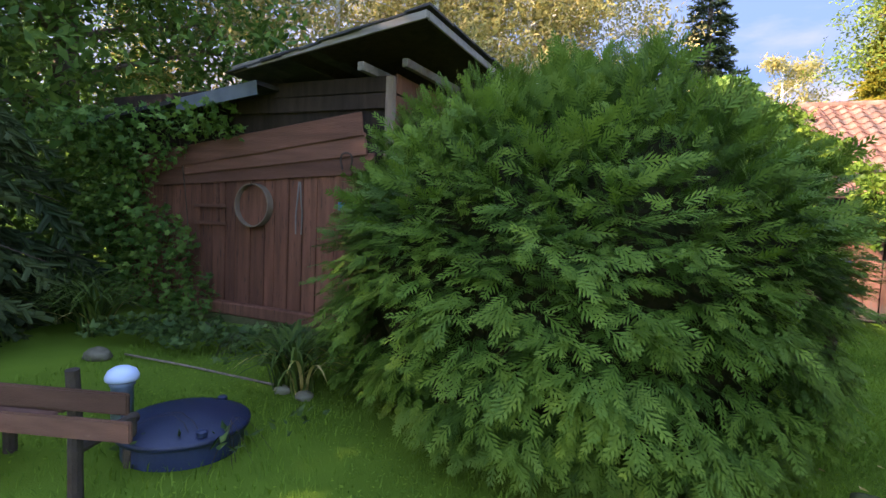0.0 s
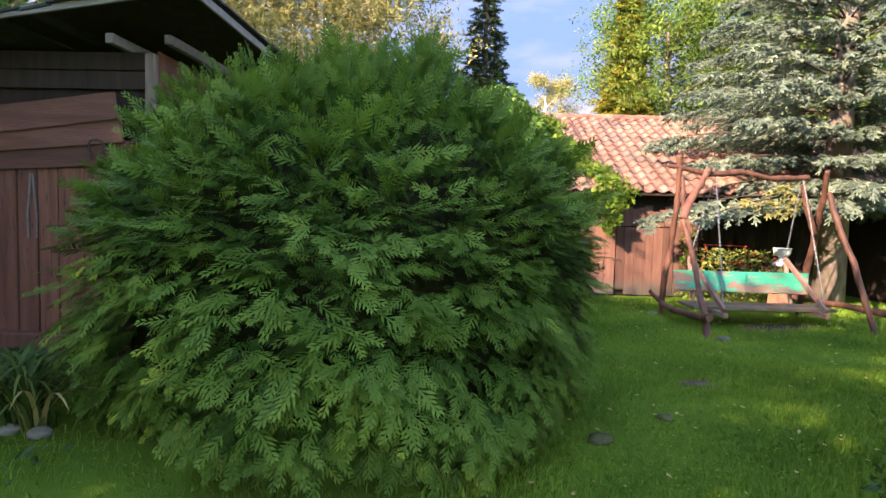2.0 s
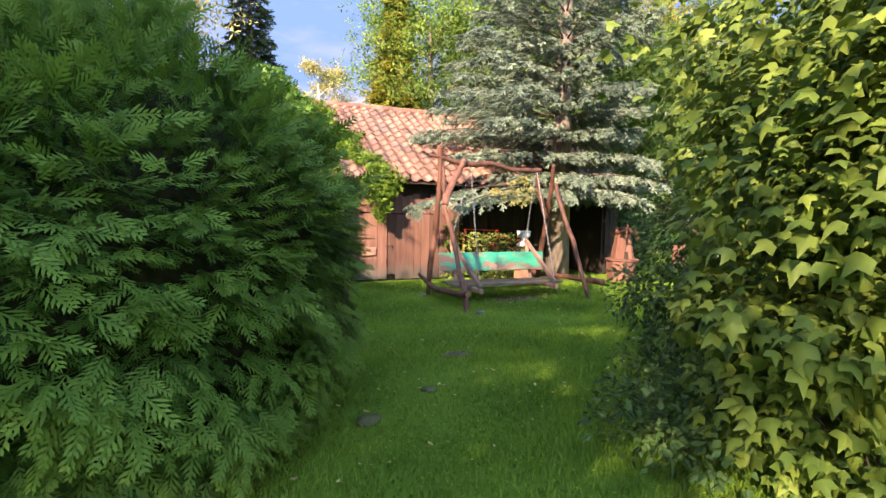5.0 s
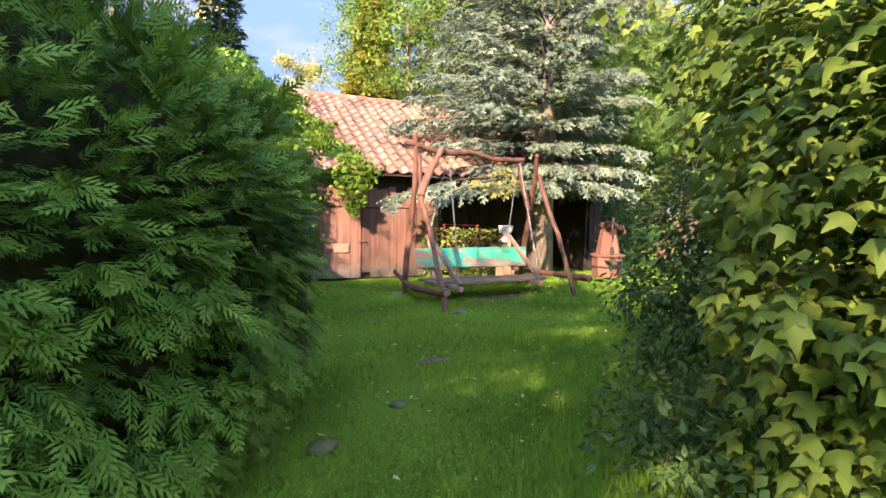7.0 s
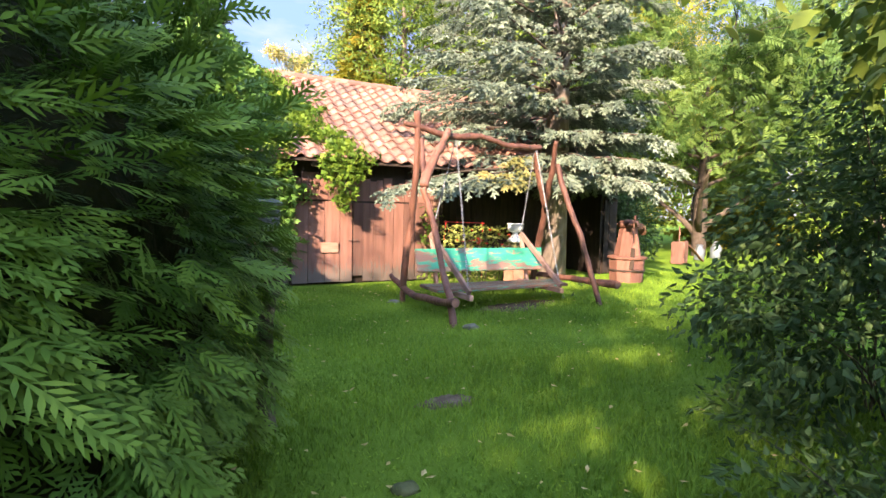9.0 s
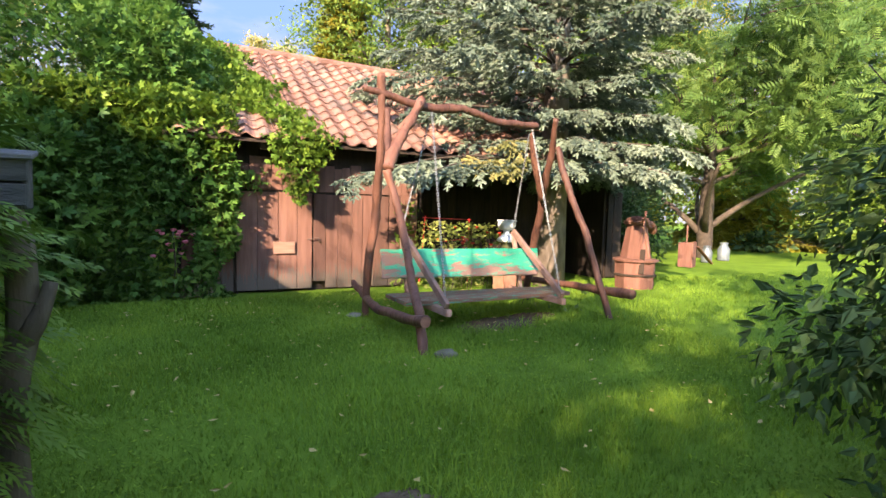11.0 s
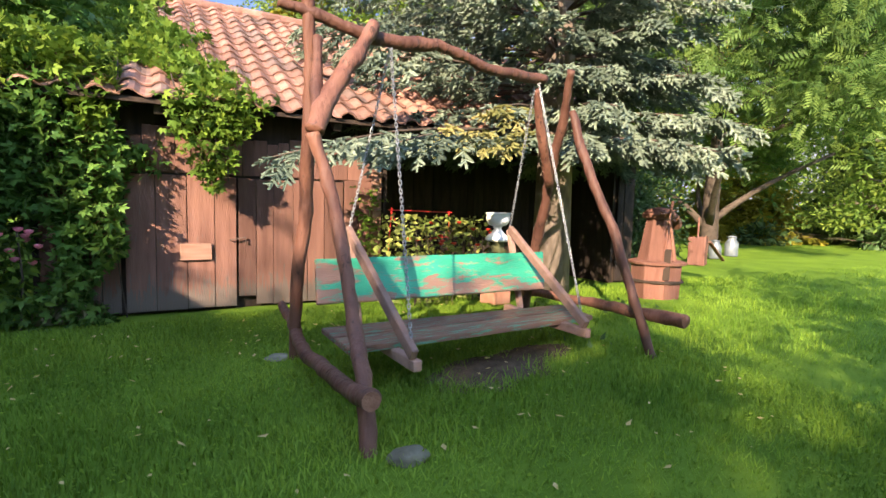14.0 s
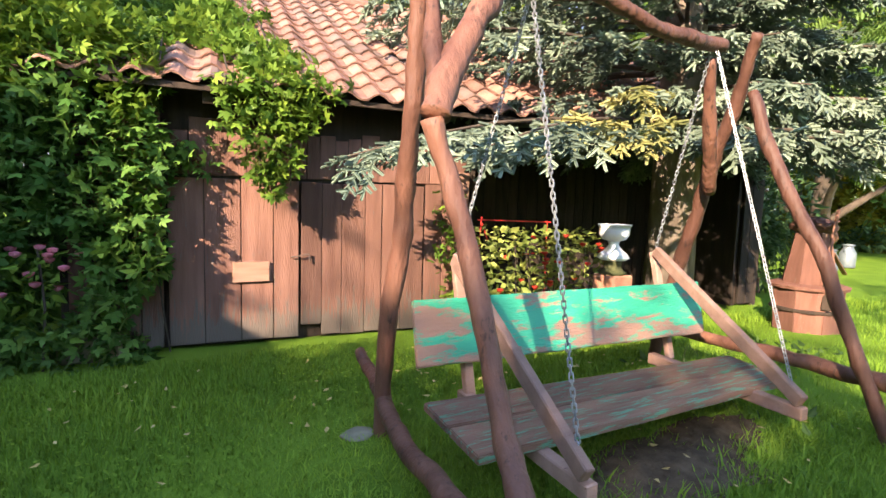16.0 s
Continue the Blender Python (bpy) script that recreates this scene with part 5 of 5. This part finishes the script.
def shed():
    root = empty("shed", U_SHED, label="old red-brown wooden shed with an overhanging dark roof", category="shed")
    part("inner_wall", bm_box(-5.2, -0.03, 0.05, 0.14, 0, 3.3, 0), M_BARNDARK, root)
    part("end_wall", bm_box(-5.3, -5.2, 0.0, 3.2, 0, 2.6, 0), M_BARNDARK, root)
    part("back_wall", bm_box(-5.3, 0, 3.1, 3.2, 0, 3.0, 0), M_BARNDARK, root)
    door = part("shed_door", bm_box(-3.3, -0.1, 0.03, 0.05, 0.3, 2.0, 0), M_BARNDARK, root, "closed front of upright red-brown planks")
    x = -3.35
    while x < -0.08:
        w = min(random.uniform(0.17, 0.29), -0.04 - x)
        if w < 0.05:
            break
        y = random.uniform(-0.012, 0)
        part("plank", bm_box(x, x + w - 0.014, y - 0.02, y + 0.028, 0.12 + random.uniform(-0.03, 0.03), 2.12, 0.004, 0.004), M_SHEDWOOD, door)
        x += w
    x = -5.2
    while x < -3.4:
        part("wall_plank", bm_box(x, x + 0.2, -0.015, 0.03, 0.1, 2.2, 0.004, 0.004), M_SHEDWOOD, root)
        x += 0.208
    # three overlapping boards above the door
    for i, (z0, z1, x0, x1, tilt) in enumerate(((2.12, 2.38, -4.1, -0.02, -3.2), (2.36, 2.63, -3.2, -0.05, -5.0), (2.60, 2.885, -4.3, 0.03, -7.2))):
        m = Matrix.Translation((0, -0.035 - 0.03 * i, 0)) @ Matrix.Rotation(radians(tilt), 4, "Y")
        part("weather_board", bm_box(x0, x1, -0.025, 0.0, z0, z1, 0.005, 0.008, m=m), M_SHEDBOARD, root)
    for z in (2.92, 3.12):
        part("upper_board", bm_box(-2.5, -0.03, 0.0, 0.03, z, z + 0.19, 0.004, 0.004), M_BARNDARK, root)
    part("sill", bm_box(-5.0, -0.1, -0.17, -0.045, 0.10, 0.27, 0.015, 0.01), M_SHEDWOOD, root, "heavy brown sill beam")
    part("sill_stone", bm_box(-5.0, -0.1, -0.15, -0.05, -0.03, 0.10, 0.02, 0.01), M_MOSSY, root, "mossy stone footing")
    part("corner_post", bm_box(-0.06, 0.05, -0.02, 0.07, 0, 3.3, 0.01), M_BARNLOW, root, "grey corner post")
    for i in range(13):
        part("side_board", bm_box(0.03, 0.06, 0.05, 3.15, 0.1 + i * 0.25, 0.335 + i * 0.25, 0.005, 0.006), M_SHEDBOARD if i < 11 else M_SHEDWOOD, root)
    # main roof, falling to one side
    fall = math.atan2(0.36, 2.5)
    rm = Matrix.Translation((0.73, -0.55, 3.74)) @ Matrix.Rotation(-fall, 4, "Y")
    roof = part("roof", bm_box(-2.75, 0.0, 0.0, 3.9, 0.0, 0.05, 0.004, m=rm), M_BARNDARK, root, "dark boarded roof")
    part("fascia", bm_box(-2.72, 0.02, -0.035, -0.003, -0.04, 0.045, 0.004, m=rm), M_GREYWOOD, root, "pale weathered fascia strip")
    part("fascia", bm_box(0.003, 0.03, 0.0, 3.9, -0.06, 0.04, 0.004, m=rm), M_GREYWOOD, root)
    for i in range(10):
        for j in range(6):
            y0 = -0.06 + j * 0.66
            part("shingle", bm_box(-2.80 + i * 0.285, -2.48 + i * 0.285 + random.uniform(-.02, .02), y0 + random.uniform(-0.03, 0.02), y0 + 0.66, 0.055, 0.085, 0.004, 0.006, m=rm @ pose(0, 0, 0.012 * (i % 2), 0, -2.0, 0)), M_ROOFDK, roof)
    for x in (-0.12, 0.35):
        part("rafter_end", bm_beam((x - 0.1, -0.34 if x < 0 else -0.12, 3.36 + 0.14 * x), (x - 0.1, 1.5, 3.40 + 0.14 * x), 0.08, 0.10), M_GREYWOOD, root, "pale sawn rafter end")
    # lower roof over the rest
    lm = Matrix.Translation((-1.72, -0.42, 3.20)) @ Matrix.Rotation(-math.atan2(0.42, 3.6), 4, "Y")
    part("low_roof", bm_box(-4.0, 0.0, 0.0, 3.6, 0.0, 0.06, 0.004, m=lm), M_ROOFDK, root, "low dark felt roof")
    part("metal_edge", bm_box(-1.45, 0.02, -0.02, -0.004, -0.13, 0.05, 0.004, 0.01, m=lm), M_SHEET, root, "bent grey metal edge strip")
    # things on the wall
    s = empty("round_sieve", U_SHED @ pose(-2.05, -0.035, 1.66), label="round wooden sieve hung on the shed wall", category="sieve")
    bm = bmesh.new()
    ring = bm_lathe([(0.285, 0.0), (0.30, 0.0), (0.30, 0.11), (0.285, 0.11), (0.285, 0.0)], 40, bm, pose(0, 0, 0, 90))
    part("rim", bm, M_SIEVE, s, smooth=False)
    part("mesh", bm_lathe([(0.01, 0.02), (0.284, 0.02), (0.284, 0.028), (0.01, 0.028)], 40, m=pose(0, 0, 0, 90)), M_SHEDWOOD, s)
    t = empty("iron_tongs", U_SHED @ pose(-1.30, -0.05, 1.66), label="pair of pale iron tongs hung on the shed wall", category="tongs")
    for sg in (-1, 1):
        part("jaw", bm_tube(smooth_line([(0.012 * sg, 0, 0.34), (0.03 * sg, 0, 0.1), (0.05 * sg, 0, -0.1), (0.045 * sg, 0, -0.36)]), 0.010, 6), M_GREYWOOD, t)
    h = empty("horseshoe", U_SHED @ pose(-0.55, -0.085, 2.28), label="rusty iron horseshoe nailed to a board", category="horseshoe")
    part("shoe", bm_tube(smooth_line([(-0.055, 0, -0.12), (-0.085, 0, 0.0), (-0.05, 0, 0.08), (0.05, 0, 0.08), (0.085, 0, 0.0), (0.055, 0, -0.12)]), 0.014, 6), M_IRON, h)
    r = empty("hay_fork", U_SHED @ pose(-2.75, -0.05, 1.62), label="old red-brown wooden hanger on the shed wall", category="tool")
    part("upright", bm_beam((0, 0, -0.25), (-0.02, 0, 0.32), 0.05, 0.03), M_SHEDBOARD, r)
    for z in (-0.25, 0.0):
        part("bar", bm_beam((-0.45, -0.02, z), (0.18, -0.02, z + 0.01), 0.03, 0.045), M_SHEDBOARD, r)
    b = part("blue_tin", bm_box(-0.035, 0.035, -0.03, 0.03, -0.05, 0.05, 0.005), M_BLUEBOX, None, "small blue tin sign on the shed wall", category="tin")
    b.matrix_world = U_SHED @ pose(-0.62, -0.055, 1.70)


shed()


def shed_creeper():
    n = 8500
    p = np.stack([rng.uniform(-6.2, -2.2, n), -0.12 - rng.random(n) ** 1.4 * 0.5, rng.uniform(0.1, 3.05, n)], -1)
    edge = -3.15 + 0.55 * np.sin(p[:, 2] * 2.2 + 0.6) + 0.2 * np.sin(p[:, 2] * 6) + np.where(p[:, 2] > 2.55, 0.9, 0)
    keep = (p[:, 0] < edge) & (rng.random(n) < np.where(p[:, 0] > -4.3, 0.55, 0.9))
    m = np.array(U_SHED)
    w = p[keep] @ m[:3, :3].T + m[:3, 3]
    face = np.array([-0.14, -0.99, 0.0])
    creeper("shed_creeper", w, face + rand_dirs(len(w)) * 0.5, 0.125, M_IVY, "blue-green creeper climbing the shed wall and roof",
            [[tuple((U_SHED @ Vector((x, -0.1, z)))) for x, z in l] for l in ([(-3.4, 0), (-3.3, 1.2), (-3.5, 2.6)], [(-4.6, 0), (-4.5, 1.5), (-4.4, 2.8)])])


shed_creeper()


# ---------- tank lid, pipe, bench, bed ----------
def tank():
    root = empty("tank_lid", pose(-1.17, 1.93, 0), label="dark blue plastic tank lid raised above the lawn", category="tank lid")
    part("collar", bm_lathe([(0.39, -0.05), (0.39, 0.10), (0.37, 0.11)], 40), M_BLUE, root, smooth=False)
    part("dome", bm_lathe([(0.37, 0.105), (0.43, 0.115), (0.435, 0.145), (0.42, 0.155), (0.34, 0.185), (0.2, 0.21), (0.05, 0.22)], 48), M_BLUE, root, "shallow domed lid", True)
    for k in range(3):
        a = k * 2.1 + 3.6
        part("lug", bm_lathe([(0.035, 0.0), (0.035, 0.03), (0.02, 0.04)], 10, m=pose(0.38 * math.cos(a), 0.36 * math.sin(a), 0.17)), M_BLUE, root)
    p = empty("vent_pipe", pose(-1.78, 1.98, 0), label="grey-blue vent pipe with a pale domed cap", category="vent pipe")
    part("pipe", bm_lathe([(0.075, -0.05), (0.075, 0.30), (0.085, 0.305), (0.085, 0.325), (0.075, 0.33), (0.075, 0.37)], 24), M_PIPE, p, smooth=True)
    part("cap", bm_lathe([(0.085, 0.34), (0.112, 0.345), (0.115, 0.37), (0.095, 0.415), (0.05, 0.44), (0.01, 0.445)], 28), M_CAP, p, "pale blue domed cap", True)


tank()


def place_bench():
    """Back slats end at E and run away to the camera's left."""
    E_ = Vector((-0.82, 1.14, 0))
    d = Vector((-0.984, -0.178, 0))
    nrm = Vector((-0.178, 0.984, 0))
    root = empty("garden_bench", Matrix.Translation(E_), label="faded brown slatted garden bench on the lawn", category="bench")

    def P(s, o, z):
        return d * s + nrm * o + Vector((0, 0, z))

    for z0, z1, o in ((0.53, 0.65, 0.0), (0.365, 0.485, 0.02)):
        bm = bmesh.new()
        v = [bm.verts.new(P(s, o + oo, z)) for s in (0.0, 1.5) for oo in (0, 0.03) for z in (z0, z1)]
        for f in ((0, 1, 3, 2), (4, 6, 7, 5), (0, 4, 5, 1), (2, 3, 7, 6), (1, 5, 7, 3), (0, 2, 6, 4)):
            bm.faces.new([v[i] for i in f])
        bmesh.ops.recalc_face_normals(bm, faces=bm.faces[:])
        bmesh.ops.bevel(bm, geom=bm.edges[:], offset=0.008, segments=2, affect="EDGES")
        part("back_slat", bm, M_BENCH, root)
    for s in (0.36, 1.2):
        part("post", bm_tube([P(s, 0.07, -0.06), P(s, 0.07, 0.5), P(s, 0.055, 0.74)], [0.04, 0.038, 0.036], 10, 0.1), M_TWIG, root, "dark round wooden post")
        part("leg", bm_tube([P(s, 0.5, -0.06), P(s, 0.5, 0.30)], 0.04, 8), M_TWIG, root)
        part("rail", bm_tube([P(s, 0.05, 0.28), P(s, 0.55, 0.28)], 0.035, 8), M_TWIG, root)
    for k in range(3):
        bm = bm_beam(P(0.75, 0.18 + 0.15 * k, 0.33), P(1.5, 0.18 + 0.15 * k, 0.33), 0.12, 0.03)
        part("seat_slat", bm, M_BENCH, root)


place_bench()


def lily(x, y, n, h, dry, label):
    root = empty("strap_leaf_plant", pose(x, y, 0), label=label, category="plant")
    for mat, k, nm in ((M_LILY, n, "leaves"), (M_STRAW, dry, "dry_leaves")):
        V, F, T = [], [], []
        for i in range(k):
            a = random.uniform(0, 2 * math.pi)
            r = h * random.uniform(0.5, 1.0)
            hh = h * random.uniform(0.6, 1.05) * (0.75 if nm == "dry_leaves" else 1)
            w = random.uniform(0.010, 0.018)
            o = np.array([random.gauss(0, 0.07), random.gauss(0, 0.07), -0.02])
            b = len(V)
            tt = random.random()
            for j in range(7):
                t = j / 6
                p = o + np.array([math.cos(a) * r * t ** 1.4, math.sin(a) * r * t ** 1.4, hh * (1.9 * t - 1.35 * t * t)])
                s = np.array([-math.sin(a), math.cos(a), 0]) * w * (1 - t ** 3 * 0.95)
                V += [p - s, p + s]
                T += [tt, tt]
            F += [(b + 2 * j, b + 2 * j + 1, b + 2 * j + 3, b + 2 * j + 2) for j in range(6)]
        np_part(nm, np.array(V), np.array(F), mat, root, "yellow dry leaves" if nm == "dry_leaves" else "", tints=np.array(T), kind="stuff")


lily(-1.05, 3.12, 120, 0.85, 16, "clump of arching strap leaves, some dry and yellow")
lily(-4.3, 3.9, 120, 1.0, 6, "clump of dark arching strap leaves by the shed")
lily(-5.2, 4.2, 110, 1.1, 4, "clump of dark arching strap leaves by the shed")
lily(-4.9, 3.2, 60, 0.7, 3, "clump of dark arching strap leaves by the shed")


def bed():
    blobs = [((-2.3, 3.75, 0.08), (0.75, 0.45, 0.20)), ((-3.0, 3.95, 0.10), (0.6, 0.45, 0.22)), ((-1.6, 3.55, 0.08), (0.5, 0.4, 0.17)), ((-3.6, 3.8, 0.10), (0.6, 0.5, 0.2)), ((-1.9, 4.1, 0.08), (0.7, 0.35, 0.2))]
    shrub("bed_plants", blobs, 3200, 0.085, M_COVER, T_LOBED, "low leafy bed plants before the shed", 8, 0.004)
    shrub("weeds", [((-0.75, 1.75, 0.05), (0.35, 0.3, 0.14)), ((-1.3, 1.6, 0.05), (0.35, 0.2, 0.12)), ((-0.45, 2.2, 0.05), (0.3, 0.35, 0.12))], 500, 0.07, M_COVER, T_LEAF, "broad-leaved weeds round the tank lid", 5, 0.003)
    edge = part("bed_edge", bm_tube(smooth_line([(-3.2, 3.3, 0.02), (-2.4, 3.22, 0.03), (-1.6, 3.15, 0.02), (-1.2, 3.1, 0.02)]), 0.012, 6, 0.2), M_BARNLOW, None, "pale thin pole edging the bed", True, category="edging")
    shrub("swing_weeds", [((8.9, 7.6, 0.06), (0.5, 0.4, 0.14)), ((8.6, 6.6, 0.05), (0.45, 0.3, 0.1)), ((10.3, 7.4, 0.06), (0.6, 0.5, 0.16))], 700, 0.07, M_COVER, T_LEAF, "broad-leaved weeds beside the swing", 5, 0.003)


bed()


def fallen(n):
    V, F, t = scatter(T_LEAF, np.stack([rng.uniform(2.5, 9.5, n), rng.uniform(1.8, 9.5, n), rng.uniform(0.035, 0.05, n)], -1), rand_dirs(n) * np.array([1, 1, 0.2]), np.array([0, 0, 1.0]) + rand_dirs(n) * 0.3, rng.uniform(0.025, 0.065, n))
    np_part("fallen_leaves", V, F, M_FALLEN, None, "pale yellow fallen leaves on the lawn", tints=t, category="leaves", kind="stuff")


fallen(330)

# ---------- trees near and far ----------
spruce_tree("blue_spruce", 10.95, 9.15, 13.0, 4.4, 2.25, 0.26, M_SPRUCE, "large blue-green spruce overhanging the swing", whorls=17, per=12, clusters=50, size=0.32, taper=0.62, droop=0.22, keep=lambda bx, by, bh: bh > 5.5 or (bx < 12.8 and by - bx > -4.6 and not (bx < 9.7 and by < 7.5)), mat2=M_SPRUCE_Y)
spruce_tree("dark_spruce", 5.9, 24.0, 14.5, 3.0, 2.0, 0.25, M_DKSPRUCE, "dark green spruce behind the barn", whorls=24, per=9, clusters=9, size=0.75)
broad_tree("creeper_clad_tree", 13.0, 20.2, 10.8, 3.0, 3.0, 0.25, M_BROAD, M_BARK, "tall tree clad in yellowing creeper", leaves=12000, leaf=0.19, limbs=20, shape=0.8, spread=0.7)
spruce_tree("creeper_clad_spruce", 11.2, 20.0, 11.8, 1.9, 3.0, 0.2, M_YELLOW, "slim conifer overgrown with yellow-green creeper", whorls=22, per=9, clusters=9, size=0.7)
broad_tree("far_birch", 14.2, 42.0, 14.0, 3.0, 4.0, 0.2, M_BIRCH, M_BIRCHBARK, "slender birch far behind the barn", leaves=3000, leaf=0.28, limbs=14)
for bx, by, bh in ((-8.5, 17.5, 15), (-5.0, 19.0, 16), (-1.5, 20.5, 15), (-11.5, 15.0, 14), (0.6, 22.5, 14.5), (-3.2, 24.0, 17), (-8.0, 24, 17)):
    broad_tree("birch", bx, by, bh, 3.2, 2.5, 0.15, M_BIRCH, M_BIRCHBARK, "tall birch with yellowing hanging leaves", leaves=8000, leaf=0.22, limbs=24, droop=0.55, spread=0.75, group="birches behind the shed", shape=0.7)
# the feathered tree's bark takes the dark twig colour for its crown's shade
broad_tree("feather_leaf_tree", 21.6, 12.1, 6.8, 4.8, 2.7, 0.22, M_SUMAC, M_TWIG, "spreading tree with feathered green leaves", leaves=9500, leaf=0.46, forks=4, template=T_PINNATE, limbs=18, droop=0.12, shape=0.5)
broad_tree("leafy_tree", 26.0, 19.0, 12.0, 5.0, 2.0, 0.3, M_YELLOW, M_BARK, "sunlit yellow-green leafy tree", leaves=12000, leaf=0.26, limbs=22, spread=0.7)
broad_tree("leafy_tree", 33.0, 10.0, 11.0, 5.0, 1.5, 0.3, M_BROAD, M_BARK, "tall green leafy tree at the garden's end", leaves=12000, leaf=0.28, limbs=22, spread=0.7)
broad_tree("leafy_tree", 18.5, 19.5, 12.0, 4.5, 2.0, 0.3, M_BROAD, M_BARK, "tall green leafy tree behind the barn", leaves=11000, leaf=0.26, limbs=20, spread=0.7)
spruce_tree("young_conifer", 31.0, 15.5, 7.0, 3.4, 0.3, 0.15, M_YELLOW, "low spreading yellow-green conifer", whorls=14, per=10, clusters=9, size=0.95, droop=0.25)
spruce_tree("young_conifer", 35.5, 12.2, 6.5, 3.2, 0.3, 0.15, M_SUMAC, "low spreading green conifer", whorls=14, per=10, clusters=9, size=0.95, droop=0.25)
shrub("border_plants", [((32.5, 10.0, 0.3), (2.4, 1.0, 0.7)), ((36.0, 9.0, 0.3), (2.4, 1.2, 0.8)), ((29.0, 13.5, 0.3), (1.6, 1.0, 0.6))], 2200, 0.3, M_DARKLEAF, T_LEAF, "low dark green border plants", 8, 0.02)
broad_tree("overhanging_tree", 7.9, 0.6, 5.4, 3.0, 2.4, 0.12, M_CURRANT, M_BARK, "small tree with pale green leaves above the shrubs", leaves=3800, leaf=0.13, template=T_LOBED, limbs=16, lean=(-0.4, 0.0))
broad_tree("dark_tree", -12.0, 9.5, 12.5, 4.2, 1.2, 0.3, M_IVY, M_BARK, "dense dark tree behind the shed", leaves=14000, leaf=0.30, limbs=26, spread=0.8)
broad_tree("dark_tree", -12.0, 4.5, 12.0, 4.2, 1.2, 0.3, M_IVY, M_BARK, "dense dark tree behind the shed", leaves=12000, leaf=0.30, limbs=26, spread=0.8)
shrub("shade_shrub", [((14.5, 10.0, 1.1), (1.0, 0.9, 1.2)), ((15.4, 11.0, 1.4), (1.2, 1.0, 1.5)), ((16.8, 12.4, 1.3), (1.3, 1.0, 1.4))], 9000, 0.12, M_DARKLEAF, T_LEAF, "dark shrub in the shade past the barn", 8, 0.02)
# trees whose shade lies over the thuja and the shed
spruce_tree("shade_spruce", -7.2, 2.2, 9.0, 3.2, 0.6, 0.22, M_DKSPRUCE, "dark spruce at the garden's edge", whorls=24, per=10, clusters=7, size=0.8, taper=0.7)
# leafy trees out of view, added only to shade thuja, lawn and shed
for sx, sy, sh, sr, sb, sl in ((-9.4, -1.6, 8.0, 3.4, 2.6, 4500), (-8.2, -4.2, 9.2, 3.2, 2.6, 4500), (-5.5, -4.9, 7.4, 1.6, 2.6, 700)):
    broad_tree("shade_tree", sx, sy, sh, sr, sb, 0.25, M_BROAD, M_BARK, "unseen leafy tree added to cast shade on the garden", leaves=sl, leaf=0.30, limbs=22, spread=0.75, group="trees at the garden's edge")


def far_wood():
    """The woods that close the view all round."""
    n = 900
    blobs = []
    for i in range(150):
        a = 2 * math.pi * i / 150
        r = random.uniform(46, 62)
        h = random.uniform(5, 9)
        blobs.append(((8 + r * math.cos(a), 8 + r * math.sin(a), h * 0.9), (3.4, 3.4, h)))
    p, out = blob_points(42000, blobs, 0.4)
    ok = p[:, 2] > 0
    leaf_cloud("far_wood", p[ok], 0.75, M_BROAD, None, T_CLUMP, up=0.2, out=out[ok] * 0.5, label="far green woodland round the garden", category="trees", kind="stuff")


far_wood()
